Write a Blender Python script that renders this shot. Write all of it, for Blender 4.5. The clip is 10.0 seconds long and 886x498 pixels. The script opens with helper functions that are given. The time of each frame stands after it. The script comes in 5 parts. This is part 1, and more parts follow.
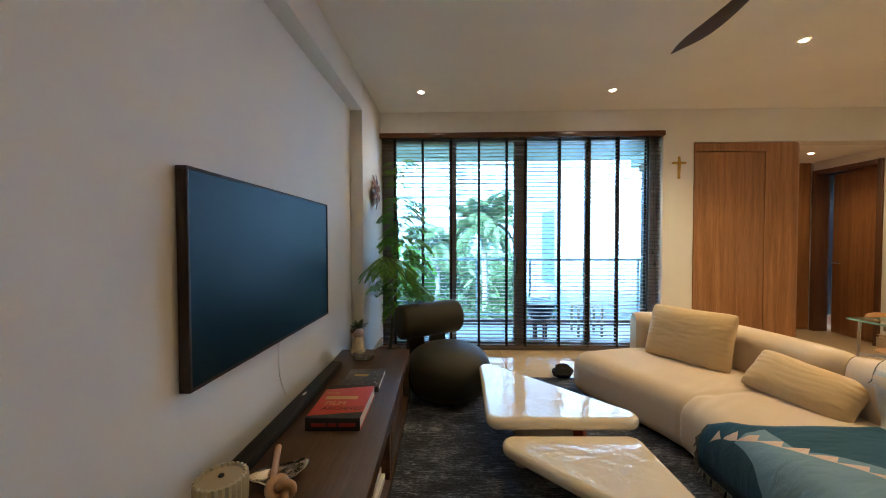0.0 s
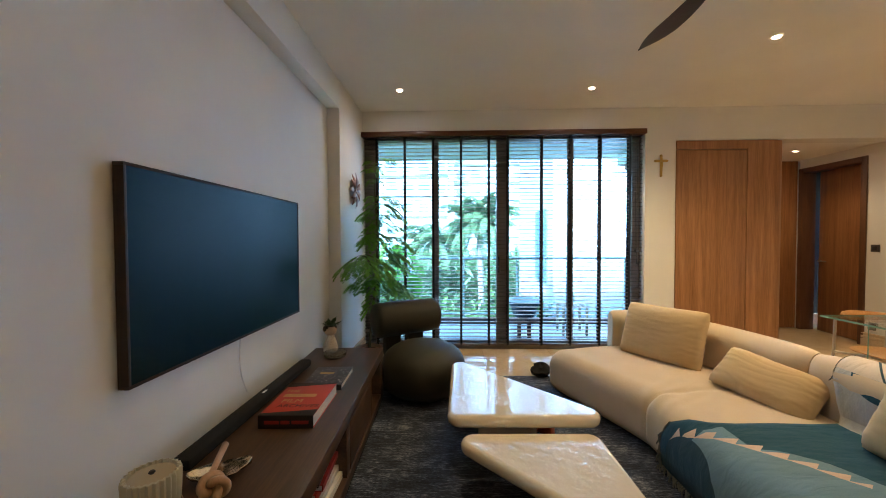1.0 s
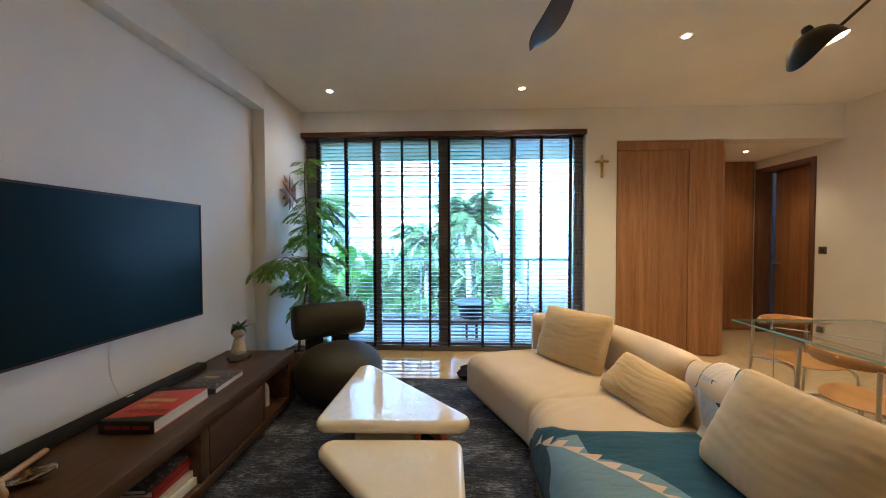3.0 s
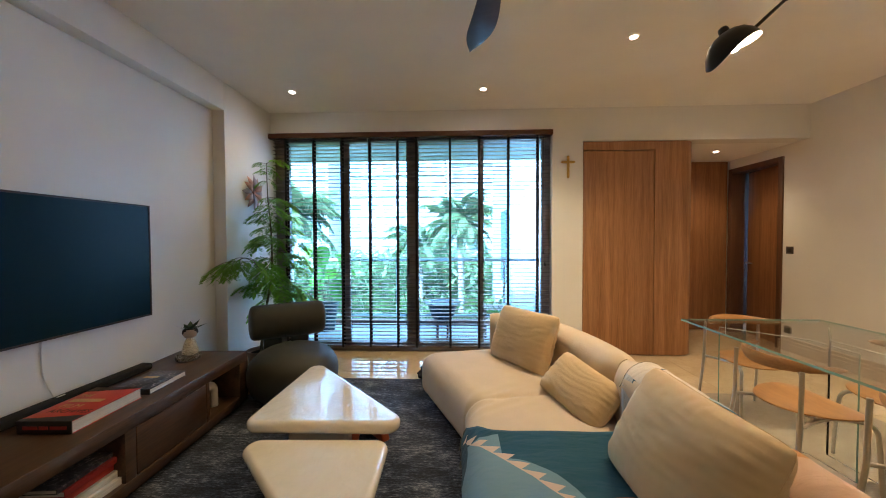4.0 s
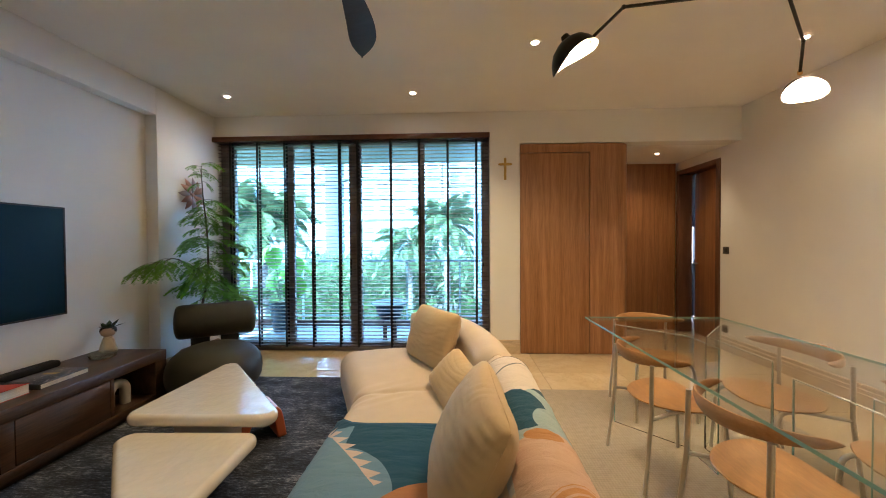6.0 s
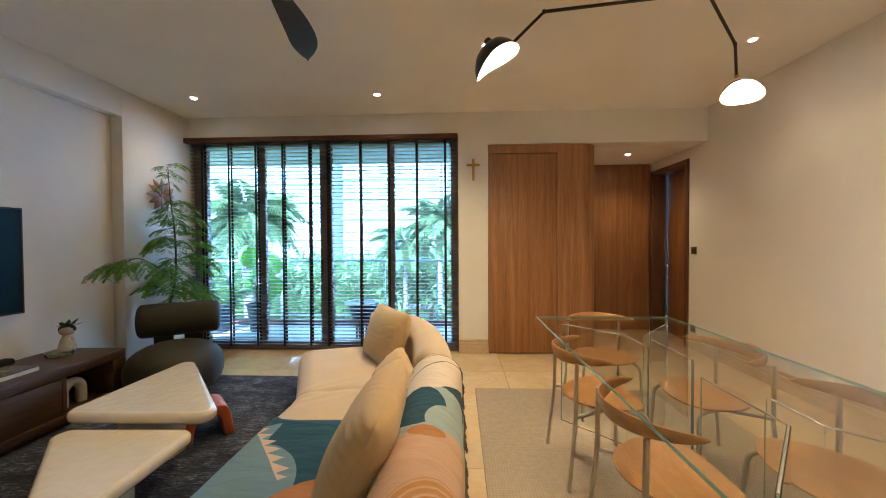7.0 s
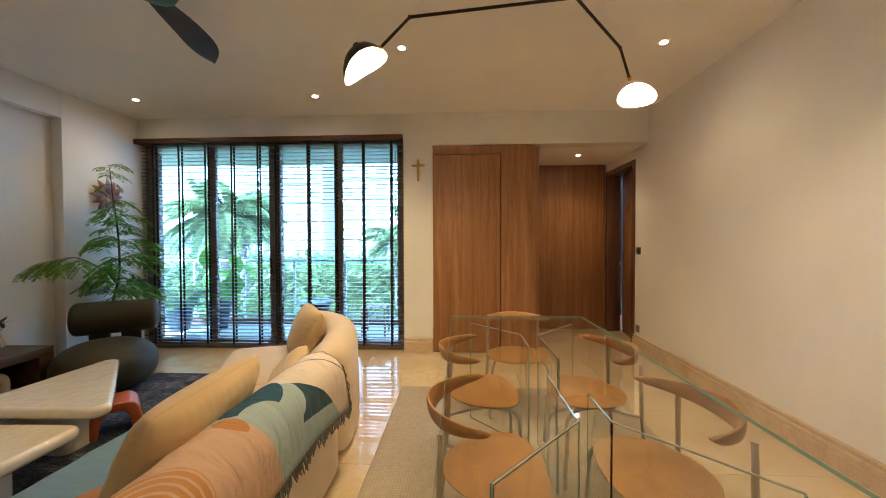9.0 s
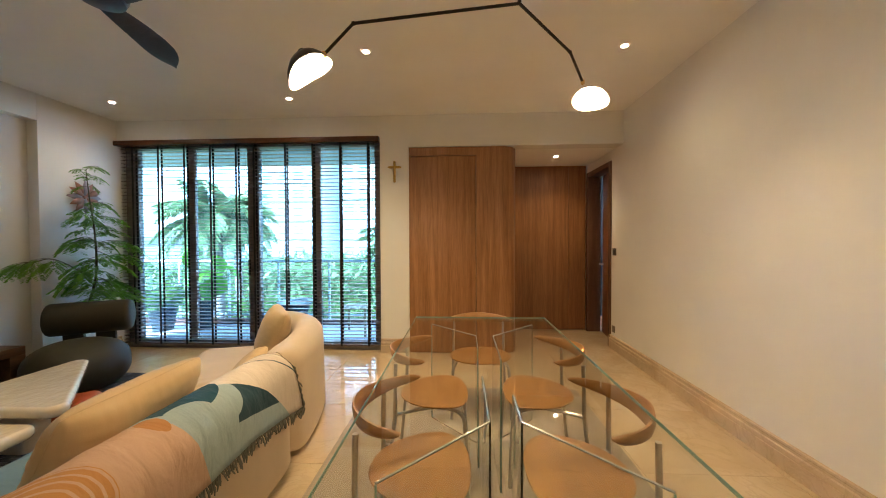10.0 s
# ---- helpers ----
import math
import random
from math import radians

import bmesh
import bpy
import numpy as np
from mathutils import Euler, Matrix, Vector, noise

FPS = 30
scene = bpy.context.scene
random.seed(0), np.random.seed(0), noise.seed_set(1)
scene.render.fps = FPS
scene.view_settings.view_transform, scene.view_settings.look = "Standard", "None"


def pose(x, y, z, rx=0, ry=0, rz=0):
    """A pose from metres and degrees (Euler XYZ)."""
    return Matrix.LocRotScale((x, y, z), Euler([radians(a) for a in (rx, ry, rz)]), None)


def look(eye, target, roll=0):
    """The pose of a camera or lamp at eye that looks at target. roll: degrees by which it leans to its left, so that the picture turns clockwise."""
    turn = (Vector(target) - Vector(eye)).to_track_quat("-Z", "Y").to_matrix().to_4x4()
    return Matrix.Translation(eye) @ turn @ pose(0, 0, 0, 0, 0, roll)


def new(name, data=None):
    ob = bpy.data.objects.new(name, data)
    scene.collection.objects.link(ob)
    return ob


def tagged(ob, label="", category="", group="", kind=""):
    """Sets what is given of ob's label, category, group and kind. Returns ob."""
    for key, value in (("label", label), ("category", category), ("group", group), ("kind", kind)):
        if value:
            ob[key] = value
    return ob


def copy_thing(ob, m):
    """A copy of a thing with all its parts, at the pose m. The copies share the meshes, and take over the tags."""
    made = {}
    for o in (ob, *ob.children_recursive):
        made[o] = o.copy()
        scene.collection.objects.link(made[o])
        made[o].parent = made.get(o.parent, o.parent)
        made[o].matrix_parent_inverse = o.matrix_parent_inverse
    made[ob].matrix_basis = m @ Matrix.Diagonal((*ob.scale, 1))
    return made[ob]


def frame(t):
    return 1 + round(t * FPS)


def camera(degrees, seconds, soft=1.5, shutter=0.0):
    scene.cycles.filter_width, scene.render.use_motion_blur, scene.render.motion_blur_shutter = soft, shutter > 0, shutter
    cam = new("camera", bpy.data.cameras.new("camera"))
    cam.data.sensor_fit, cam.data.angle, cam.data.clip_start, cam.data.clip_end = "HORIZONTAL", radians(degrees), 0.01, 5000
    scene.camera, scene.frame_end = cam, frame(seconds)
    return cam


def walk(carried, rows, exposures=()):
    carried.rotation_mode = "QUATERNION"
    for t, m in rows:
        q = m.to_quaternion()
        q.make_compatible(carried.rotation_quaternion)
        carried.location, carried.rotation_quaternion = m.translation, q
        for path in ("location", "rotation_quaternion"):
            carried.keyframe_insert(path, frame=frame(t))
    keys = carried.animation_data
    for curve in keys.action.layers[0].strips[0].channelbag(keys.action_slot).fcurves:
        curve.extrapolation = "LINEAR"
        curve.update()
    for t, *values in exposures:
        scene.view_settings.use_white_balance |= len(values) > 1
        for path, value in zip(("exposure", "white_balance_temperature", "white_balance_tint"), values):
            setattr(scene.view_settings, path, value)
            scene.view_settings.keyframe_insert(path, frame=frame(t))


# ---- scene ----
cam = camera(102.8, 10.0, 1.0)
PATH = [
    (0, (0.252, 0.282, 1.365), (0.193, 2.28, 1.318), -0.1),
    (0.5, (0.343, 0.282, 1.36), (0.282, 2.28, 1.313), -0.2),
    (1, (0.477, 0.294, 1.35), (0.415, 2.292, 1.302), -0.2),
    (1.5, (0.678, 0.311, 1.363), (0.612, 2.309, 1.317), -0.3),
    (2, (0.853, 0.334, 1.356), (0.785, 2.332, 1.311), -0.3),
    (3.5, (1.433, 0.348, 1.378), (1.351, 2.345, 1.324), -0.1),
    (4, (1.627, 0.354, 1.37), (1.548, 2.352, 1.321), -0.2),
    (4.5, (1.817, 0.347, 1.352), (1.737, 2.345, 1.313), -0.3),
    (5, (1.989, 0.333, 1.347), (1.911, 2.331, 1.313), -0.3),
    (5.5, (2.167, 0.324, 1.346), (2.087, 2.322, 1.312), -0.3),
    (7, (2.753, 0.296, 1.348), (2.666, 2.294, 1.313), -0.3),
    (7.5, (2.926, 0.301, 1.35), (2.835, 2.298, 1.314), -0.2),
    (8, (3.098, 0.286, 1.357), (3.006, 2.284, 1.32), -0.3),
    (8.5, (3.273, 0.282, 1.348), (3.179, 2.28, 1.311), -0.2),
    (9, (3.446, 0.287, 1.349), (3.349, 2.285, 1.312), -0.2),
    (9.5, (3.6, 0.286, 1.352), (3.501, 2.283, 1.315), -0.2),
    (10, (3.75, 0.274, 1.365), (3.648, 2.271, 1.326), -0.2),
]
walk(cam, [(t, look(eye, target, roll)) for t, eye, target, roll in PATH], [(0.0, 4.20, 6120, 23), (2.0, 4.18, 5950, 23), (4.0, 4.20, 5850, 24), (10.0, 4.17, 6180, 23)])


# ---- world, sun, large lights ----
world = bpy.data.worlds.new("world")
scene.world = world
world.use_nodes = True
wn = world.node_tree
sky = wn.nodes.new("ShaderNodeTexSky")
sky.sky_type = "NISHITA"
sky.sun_disc = False
sky.sun_elevation = radians(38)
sky.sun_rotation = radians(155)
sky.dust_density = 3.0
wn.nodes["Background"].inputs["Strength"].default_value = 0.15
wn.links.new(sky.outputs[0], wn.nodes["Background"].inputs[0])

sun_data = bpy.data.lights.new("sun", "SUN")
sun_data.energy = 4.0
sun_data.angle = radians(14)
sun_data.color = (1.0, 0.96, 0.9)
sun = new("sun", sun_data)
sun.matrix_world = pose(0, 0, 8, 52, 0, -25)

WARM = (1.0, 0.78, 0.36)


def lamp(name, kind, place, power, color=WARM, size=0.04, target=None, spot=100, blend=0.6):
    data = bpy.data.lights.new(name, kind)
    data.energy, data.color = power, color
    if kind == "SPOT":
        data.spot_size, data.spot_blend = radians(spot), blend
    data.shadow_soft_size = size
    ob = new(name, data)
    ob.matrix_world = look(place, target or (place[0], place[1] + 0.001, place[2] - 1))
    return ob


# ---- materials ----
def mat(name, color=(0.8, 0.8, 0.8), rough=0.5, metal=0.0, **more):
    m = bpy.data.materials.new(name)
    m.use_nodes = True
    b = m.node_tree.nodes["Principled BSDF"]
    b.inputs["Base Color"].default_value = (*color, 1)
    b.inputs["Roughness"].default_value = rough
    b.inputs["Metallic"].default_value = metal
    for key, value in more.items():
        b.inputs[key.replace("_", " ")].default_value = value
    return m


class Nodes:
    """Short hand for the nodes of one material."""

    def __init__(self, m):
        self.t = m.node_tree
        self.b = self.t.nodes["Principled BSDF"]
        self.coord = self.t.nodes.new("ShaderNodeTexCoord")

    def add(self, kind, ins=None):
        n = self.t.nodes.new(kind)
        for key, value in (ins or {}).items():
            self.put(n.inputs[key], value)
        return n

    def put(self, socket, value):
        if isinstance(value, bpy.types.NodeSocket):
            self.t.links.new(value, socket)
        else:
            socket.default_value = value

    def math(self, op, a, b=0.0, c=0.0):
        n = self.add("ShaderNodeMath")
        n.operation = op
        for s, v in zip(n.inputs, (a, b, c)):
            self.put(s, v)
        return n.outputs[0]

    def place(self, scale=(1, 1, 1), source="Object", turn=(0, 0, 0)):
        n = self.add("ShaderNodeMapping", {"Vector": self.coord.outputs[source], "Scale": scale, "Rotation": turn})
        return n.outputs[0]

    def noise(self, vec, scale, detail=3.0, rough=0.55, distortion=0.0):
        n = self.add("ShaderNodeTexNoise", {"Vector": vec, "Scale": scale, "Detail": detail, "Roughness": rough, "Distortion": distortion})
        return n.outputs[0]

    def ramp(self, fac, *stops):
        n = self.add("ShaderNodeValToRGB", {"Fac": fac})
        e = n.color_ramp.elements
        while len(e) < len(stops):
            e.new(0.5)
        for el, (p, c) in zip(e, stops):
            el.position, el.color = p, (*c, 1)
        return n.outputs[0]

    def mix(self, fac, a, b, blend="MIX"):
        n = self.add("ShaderNodeMix")
        n.data_type, n.blend_type = "RGBA", blend
        self.put(n.inputs[0], fac)
        for s, v in ((n.inputs[6], a), (n.inputs[7], b)):
            self.put(s, (*v, 1) if isinstance(v, tuple) and len(v) == 3 else v)
        return n.outputs[2]

    def bump(self, height, strength=0.3, distance=0.01, normal=None):
        n = self.add("ShaderNodeBump", {"Height": height, "Strength": strength, "Distance": distance})
        if normal is not None:
            self.put(n.inputs["Normal"], normal)
        return n.outputs[0]

    def set(self, **ins):
        for key, value in ins.items():
            self.put(self.b.inputs[key.replace("_", " ")], value)


def paint(name, color, rough=0.75):
    m = mat(name, color, rough)
    n = Nodes(m)
    v = n.place()
    big = n.noise(v, 1.3, 4)
    lo = tuple(c * 0.94 for c in color)
    n.set(Base_Color=n.ramp(big, (0.3, lo), (0.7, color)), Normal=n.bump(n.noise(v, 160, 2), 0.12, 0.002))
    return m


def wood(name, dark, light, rough=0.4, grain=(1, 1, 1), scale=9.0, coat=0.0):
    """grain: small along the fibre."""
    m = mat(name, light, rough)
    n = Nodes(m)
    rnd = n.add("ShaderNodeObjectInfo").outputs["Random"]
    off = n.add("ShaderNodeVectorMath", {0: n.coord.outputs["Object"], 1: n.add("ShaderNodeCombineXYZ", {0: n.math("MULTIPLY", rnd, 7.0), 1: n.math("MULTIPLY", rnd, 5.0), 2: n.math("MULTIPLY", rnd, 3.0)}).outputs[0]}).outputs[0]
    v = n.add("ShaderNodeMapping", {"Vector": off, "Scale": grain}).outputs[0]
    bands = n.noise(v, scale, 5, 0.6, 0.6)
    fine = n.noise(v, scale * 9, 3, 0.6)
    mixed = n.math("ADD", n.math("MULTIPLY", bands, 0.62), n.math("MULTIPLY", fine, 0.38))
    mid = tuple((a + b) / 2 for a, b in zip(dark, light))
    n.set(Base_Color=n.ramp(mixed, (0.32, dark), (0.5, mid), (0.66, light)), Roughness=n.math("MULTIPLY_ADD", fine, 0.15, rough - 0.07), Normal=n.bump(mixed, 0.12, 0.003), Coat_Weight=coat)
    return m


def fabric(name, color, var=0.88, rough=0.95, weave=700, wrinkle=0.25, wscale=5.0, sheen=0.2, twist=0.8, stretch=(1, 1, 1)):
    m = mat(name, color, rough, Sheen_Weight=sheen)
    n = Nodes(m)
    v = n.place()
    lo = tuple(c * var for c in color)
    n.set(Base_Color=n.ramp(n.noise(v, 6, 5), (0.3, lo), (0.7, color)))
    fold = n.bump(n.noise(n.place(stretch), wscale, 3, 0.5, twist), wrinkle, 0.03)
    n.set(Normal=n.bump(n.noise(v, weave, 1), 0.25, 0.0015, fold))
    return m


def glass_mat(name, tint, rough=0.0, ior=1.5):
    """Thin clear glass: lets light through with a tint and mirrors it by its angle."""
    m = bpy.data.materials.new(name)
    m.use_nodes = True
    t = m.node_tree
    t.nodes.clear()
    out = t.nodes.new("ShaderNodeOutputMaterial")
    mixer = t.nodes.new("ShaderNodeMixShader")
    clear = t.nodes.new("ShaderNodeBsdfTransparent")
    clear.inputs[0].default_value = (*tint, 1)
    gloss = t.nodes.new("ShaderNodeBsdfGlossy")
    gloss.inputs["Roughness"].default_value = rough
    facing = t.nodes.new("ShaderNodeLayerWeight")
    facing.inputs[0].default_value = 0.5
    power = t.nodes.new("ShaderNodeMath")
    power.operation = "POWER"
    power.inputs[1].default_value = 5.0
    t.links.new(facing.outputs["Facing"], power.inputs[0])
    scale = t.nodes.new("ShaderNodeMath")
    scale.operation = "MULTIPLY_ADD"
    scale.inputs[1].default_value = 0.9
    scale.inputs[2].default_value = ((ior - 1) / (ior + 1)) ** 2
    t.links.new(power.outputs[0], scale.inputs[0])
    t.links.new(scale.outputs[0], mixer.inputs[0])
    t.links.new(clear.outputs[0], mixer.inputs[1])
    t.links.new(gloss.outputs[0], mixer.inputs[2])
    t.links.new(mixer.outputs[0], out.inputs[0])
    return m


def glow(name, color, strength):
    m = mat(name, color)
    b = m.node_tree.nodes["Principled BSDF"]
    b.inputs["Emission Color"].default_value = (*color, 1)
    b.inputs["Emission Strength"].default_value = strength
    return m


def marble(name, a, b, c, rough=0.08, scale=1.6):
    m = mat(name, a, rough)
    n = Nodes(m)
    rnd = n.add("ShaderNodeObjectInfo").outputs["Random"]
    sh = n.add("ShaderNodeCombineXYZ", {0: n.math("MULTIPLY", rnd, 31.0), 1: n.math("MULTIPLY", rnd, 17.0), 2: rnd}).outputs[0]
    v = n.add("ShaderNodeVectorMath", {0: n.coord.outputs["Object"], 1: sh}).outputs[0]
    cloud = n.noise(v, scale, 8, 0.62, 1.2)
    vein = n.math("ABSOLUTE", n.math("SUBTRACT", n.noise(v, scale * 1.7, 6, 0.6, 2.0), 0.5))
    base = n.ramp(cloud, (0.3, b), (0.55, a), (0.75, c))
    col = n.mix(n.ramp(vein, (0.0, (0.32,) * 3), (0.03, (0.0,) * 3)), base, tuple(x * 0.78 for x in b))
    n.set(Base_Color=n.mix(n.math("MULTIPLY", n.math("SUBTRACT", rnd, 0.5), 0.25), col, tuple(x * 0.8 for x in a)), Roughness=n.math("MULTIPLY_ADD", cloud, 0.02, rough - 0.012))
    return m


M_WALL = paint("warm white wall paint", (0.80, 0.785, 0.745))
M_CEIL = paint("white ceiling paint", (0.93, 0.915, 0.88))
M_MARBLE = marble("polished cream marble", (0.64, 0.51, 0.34), (0.57, 0.435, 0.275), (0.70, 0.575, 0.41), 0.025)
M_BASE = marble("cream marble skirting", (0.62, 0.49, 0.34), (0.52, 0.39, 0.26), (0.68, 0.56, 0.41), 0.25)
M_GROUT = mat("pale grout", (0.56, 0.45, 0.31), 0.9)
M_OAK = wood("reddish oak veneer", (0.20, 0.082, 0.028), (0.44, 0.215, 0.085), 0.45, (1, 1, 0.045), 15)
M_OAKDARK = wood("oak veneer door", (0.165, 0.066, 0.023), (0.36, 0.165, 0.064), 0.42, (1, 1, 0.045), 15)
M_FRAME = wood("brown door frame", (0.085, 0.036, 0.018), (0.15, 0.07, 0.036), 0.45, (1, 1, 0.07), 12)
M_WALNUT = wood("dark walnut", (0.024, 0.012, 0.006), (0.105, 0.054, 0.027), 0.42, (1, 0.07, 1), 13)
M_WALNUT_IN = wood("dark walnut inside", (0.04, 0.018, 0.01), (0.10, 0.05, 0.028), 0.5, (1, 0.07, 1), 13)
M_BLIND = wood("dark brown blind slat", (0.085, 0.07, 0.064), (0.14, 0.115, 0.103), 0.38, (0.06, 1, 1), 20)
M_TAPE = fabric("black blind tape", (0.010, 0.010, 0.012), wrinkle=0.02, sheen=0.0)
M_PELMET = wood("polished brown pelmet", (0.075, 0.028, 0.013), (0.13, 0.05, 0.022), 0.22, (0.06, 1, 1), 16)
M_BRONZE = mat("dark bronze aluminium", (0.29, 0.26, 0.24), 0.45, 0.1)
M_PANE = glass_mat("tinted window glass", (0.57, 0.81, 0.96))
# a bluish reflection is painted into the screen's base colour
M_SCREEN = mat("dark screen with painted reflection", (0.002, 0.014, 0.021), 0.30, 0.0, Specular_IOR_Level=0.10)
M_BEZEL = wood("dark brown bezel", (0.020, 0.009, 0.006), (0.036, 0.017, 0.011), 0.6, (0.1, 0.1, 1), 14)
M_BLACK = mat("black plastic", (0.012, 0.012, 0.013), 0.4)
M_BLACKFAB = fabric("black speaker cloth", (0.008, 0.008, 0.009), wrinkle=0.0, sheen=0.0)
M_CREAM = fabric("cream upholstery", (0.60, 0.475, 0.325), 0.93, wrinkle=0.06, wscale=6)
M_CUSH = fabric("beige cotton cushion", (0.58, 0.42, 0.22), 0.95, wrinkle=0.07, wscale=6, twist=0.35, stretch=(2.6, 2.6, 0.9))
M_OLIVE = fabric("dark olive fabric", (0.024, 0.022, 0.012), 0.85, 0.6, wrinkle=0.04, sheen=0.03)
M_ORANGE = mat("orange lacquer", (0.42, 0.09, 0.025), 0.3)
M_STEEL = mat("brushed steel", (0.55, 0.52, 0.48), 0.28, 1.0)
M_CHAIR = wood("honey oak", (0.29, 0.135, 0.040), (0.47, 0.245, 0.082), 0.38, (0.2, 1, 1), 12)
M_TABLEGLASS = glass_mat("clear table glass", (0.985, 0.994, 0.988), 0.0, 1.45)
M_GLASSEDGE = mat("green glass edge", (0.32, 0.56, 0.49), 0.1, 0.0, Transmission_Weight=0.35)
M_LEGGLASS = mat("clear leg glass", (0.96, 0.985, 0.975), 0.0, 0.0, Transmission_Weight=1.0, IOR=1.25)
# bright glints along the leg rims are put into this pale metallic colour
M_LEG_EDGE = mat("glass edge with painted glint", (0.72, 0.77, 0.76), 0.2, 0.5)
# blue sheen from the window is painted into the blade colour
M_FAN = wood("dark fan blade with painted blue sheen", (0.024, 0.032, 0.062), (0.046, 0.060, 0.105), 0.32, (0.2, 1, 1), 14)
M_BMETAL = mat("black painted metal", (0.010, 0.009, 0.008), 0.38, 0.3)
M_BRASS = mat("brass", (0.62, 0.40, 0.14), 0.28, 1.0)
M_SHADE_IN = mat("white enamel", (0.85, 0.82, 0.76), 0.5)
M_BULB = glow("lit warm bulb", (1.0, 0.72, 0.42), 30)
M_LED = glow("lit downlight", (1.0, 0.80, 0.56), 14)
M_WHITE = mat("white plastic", (0.78, 0.77, 0.74), 0.4)
M_TERRA = mat("pale terracotta", (0.30, 0.19, 0.13), 0.8)
M_SOIL = mat("soil", (0.035, 0.024, 0.016), 0.95)
M_STEM = mat("green-brown stem", (0.09, 0.075, 0.03), 0.7)
M_COPPER = mat("copper sheet", (0.42, 0.22, 0.15), 0.5, 0.6)
M_PETAL = mat("pale brushed petal metal", (0.36, 0.30, 0.30), 0.55, 0.5)
M_GOLD = mat("gilded metal", (0.55, 0.36, 0.10), 0.3, 1.0)


def leaf_mat(name, lo, hi):
    m = mat(name, hi, 0.45, 0.0)
    n = Nodes(m)
    isl = n.add("ShaderNodeNewGeometry").outputs["Random Per Island"]
    n.set(Base_Color=n.ramp(isl, (0.0, lo), (1.0, hi)))
    trans = n.add("ShaderNodeBsdfTranslucent", {"Color": (*[min(1, c * 1.6) for c in hi], 1)})
    ms = n.add("ShaderNodeMixShader", {0: 0.3, 1: n.b.outputs[0], 2: trans.outputs[0]})
    n.t.links.new(ms.outputs[0], n.t.nodes["Material Output"].inputs[0])
    return m


M_LEAF = leaf_mat("fresh green leaf", (0.042, 0.13, 0.012), (0.16, 0.36, 0.03))
M_PALM = leaf_mat("palm leaf", (0.07, 0.115, 0.05), (0.16, 0.23, 0.10))
M_BUSH = leaf_mat("garden leaf", (0.035, 0.075, 0.02), (0.14, 0.22, 0.06))
M_BROAD = leaf_mat("broad leaf", (0.08, 0.25, 0.02), (0.15, 0.38, 0.04))

# lacquered cream table top with gentle ripples
M_LACQ = mat("glossy cream lacquer", (0.74, 0.64, 0.50), 0.05, 0.0, Coat_Weight=1.0, Coat_Roughness=0.02, Coat_IOR=1.8)
n = Nodes(M_LACQ)
v = n.place()
n.set(Base_Color=n.ramp(n.noise(v, 5, 6, 0.6, 1.0), (0.3, (0.80, 0.71, 0.58)), (0.7, (0.85, 0.77, 0.65))))
rip = n.bump(n.noise(v, 17, 2.0, 0.45, 0.3), 0.42, 0.006)
n.set(Normal=rip, Coat_Normal=rip)

# dark blue-grey rug with broken streaks across
M_RUG = mat("navy grey woven rug", (0.05, 0.06, 0.09), 0.95, Sheen_Weight=0.03)
n = Nodes(M_RUG)
st = n.noise(n.place((12, 75, 1)), 1.0, 4, 0.75)
cl = n.noise(n.place((2.2, 3.5, 1)), 1.6, 6, 0.7)
fi = n.noise(n.place((45, 150, 1)), 1.0, 3, 0.7)
s = n.math("ADD", n.math("MULTIPLY", st, 0.36), n.math("ADD", n.math("MULTIPLY", cl, 0.34), n.math("MULTIPLY", fi, 0.30)))
n.set(Base_Color=n.ramp(s, (0.42, (0.004, 0.006, 0.014)), (0.49, (0.018, 0.024, 0.043)), (0.535, (0.065, 0.076, 0.104)), (0.60, (0.25, 0.26, 0.285))), Normal=n.bump(s, 0.8, 0.008))

# beige flat-woven rug with a small zigzag
M_RUG2 = mat("beige flat-woven rug", (0.4, 0.33, 0.25), 0.95)
n = Nodes(M_RUG2)
chk = n.add("ShaderNodeTexChecker", {"Vector": n.place((1, 1, 1), turn=(0, 0, 0.78)), "Scale": 80.0, "Color1": (0.36, 0.305, 0.24, 1), "Color2": (0.295, 0.25, 0.195, 1)})
n.set(Base_Color=n.mix(0.35, chk.outputs[0], n.ramp(n.noise(n.place(), 30, 4), (0.3, (0.28, 0.23, 0.175)), (0.7, (0.43, 0.36, 0.285)))), Normal=n.bump(chk.outputs[1], 0.4, 0.003))


# ---- mesh helpers ----
def bm_box(x0, y0, z0, x1, y1, z1, bevel=0.0, bm=None):
    bm = bm or bmesh.new()
    r = bmesh.ops.create_cube(bm, size=1.0)["verts"]
    bmesh.ops.scale(bm, vec=(x1 - x0, y1 - y0, z1 - z0), verts=r)
    bmesh.ops.translate(bm, vec=((x0 + x1) / 2, (y0 + y1) / 2, (z0 + z1) / 2), verts=r)
    if bevel:
        edges = list({e for w in r for e in w.link_edges})
        bmesh.ops.bevel(bm, geom=edges, offset=bevel, segments=2, affect="EDGES", profile=0.5)
    return bm


def bm_loft(rings, bm=None, caps=True, closed=True):
    """Quads between rings of points with equal counts."""
    bm = bm or bmesh.new()
    vs = [[bm.verts.new(p) for p in ring] for ring in rings]
    for a, b in zip(vs, vs[1:]):
        k = len(a)
        for i in range(k if closed else k - 1):
            j = (i + 1) % k
            bm.faces.new((a[i], a[j], b[j], b[i]))
    if caps and closed:
        bm.faces.new(list(reversed(vs[0])))
        bm.faces.new(vs[-1])
    return bm


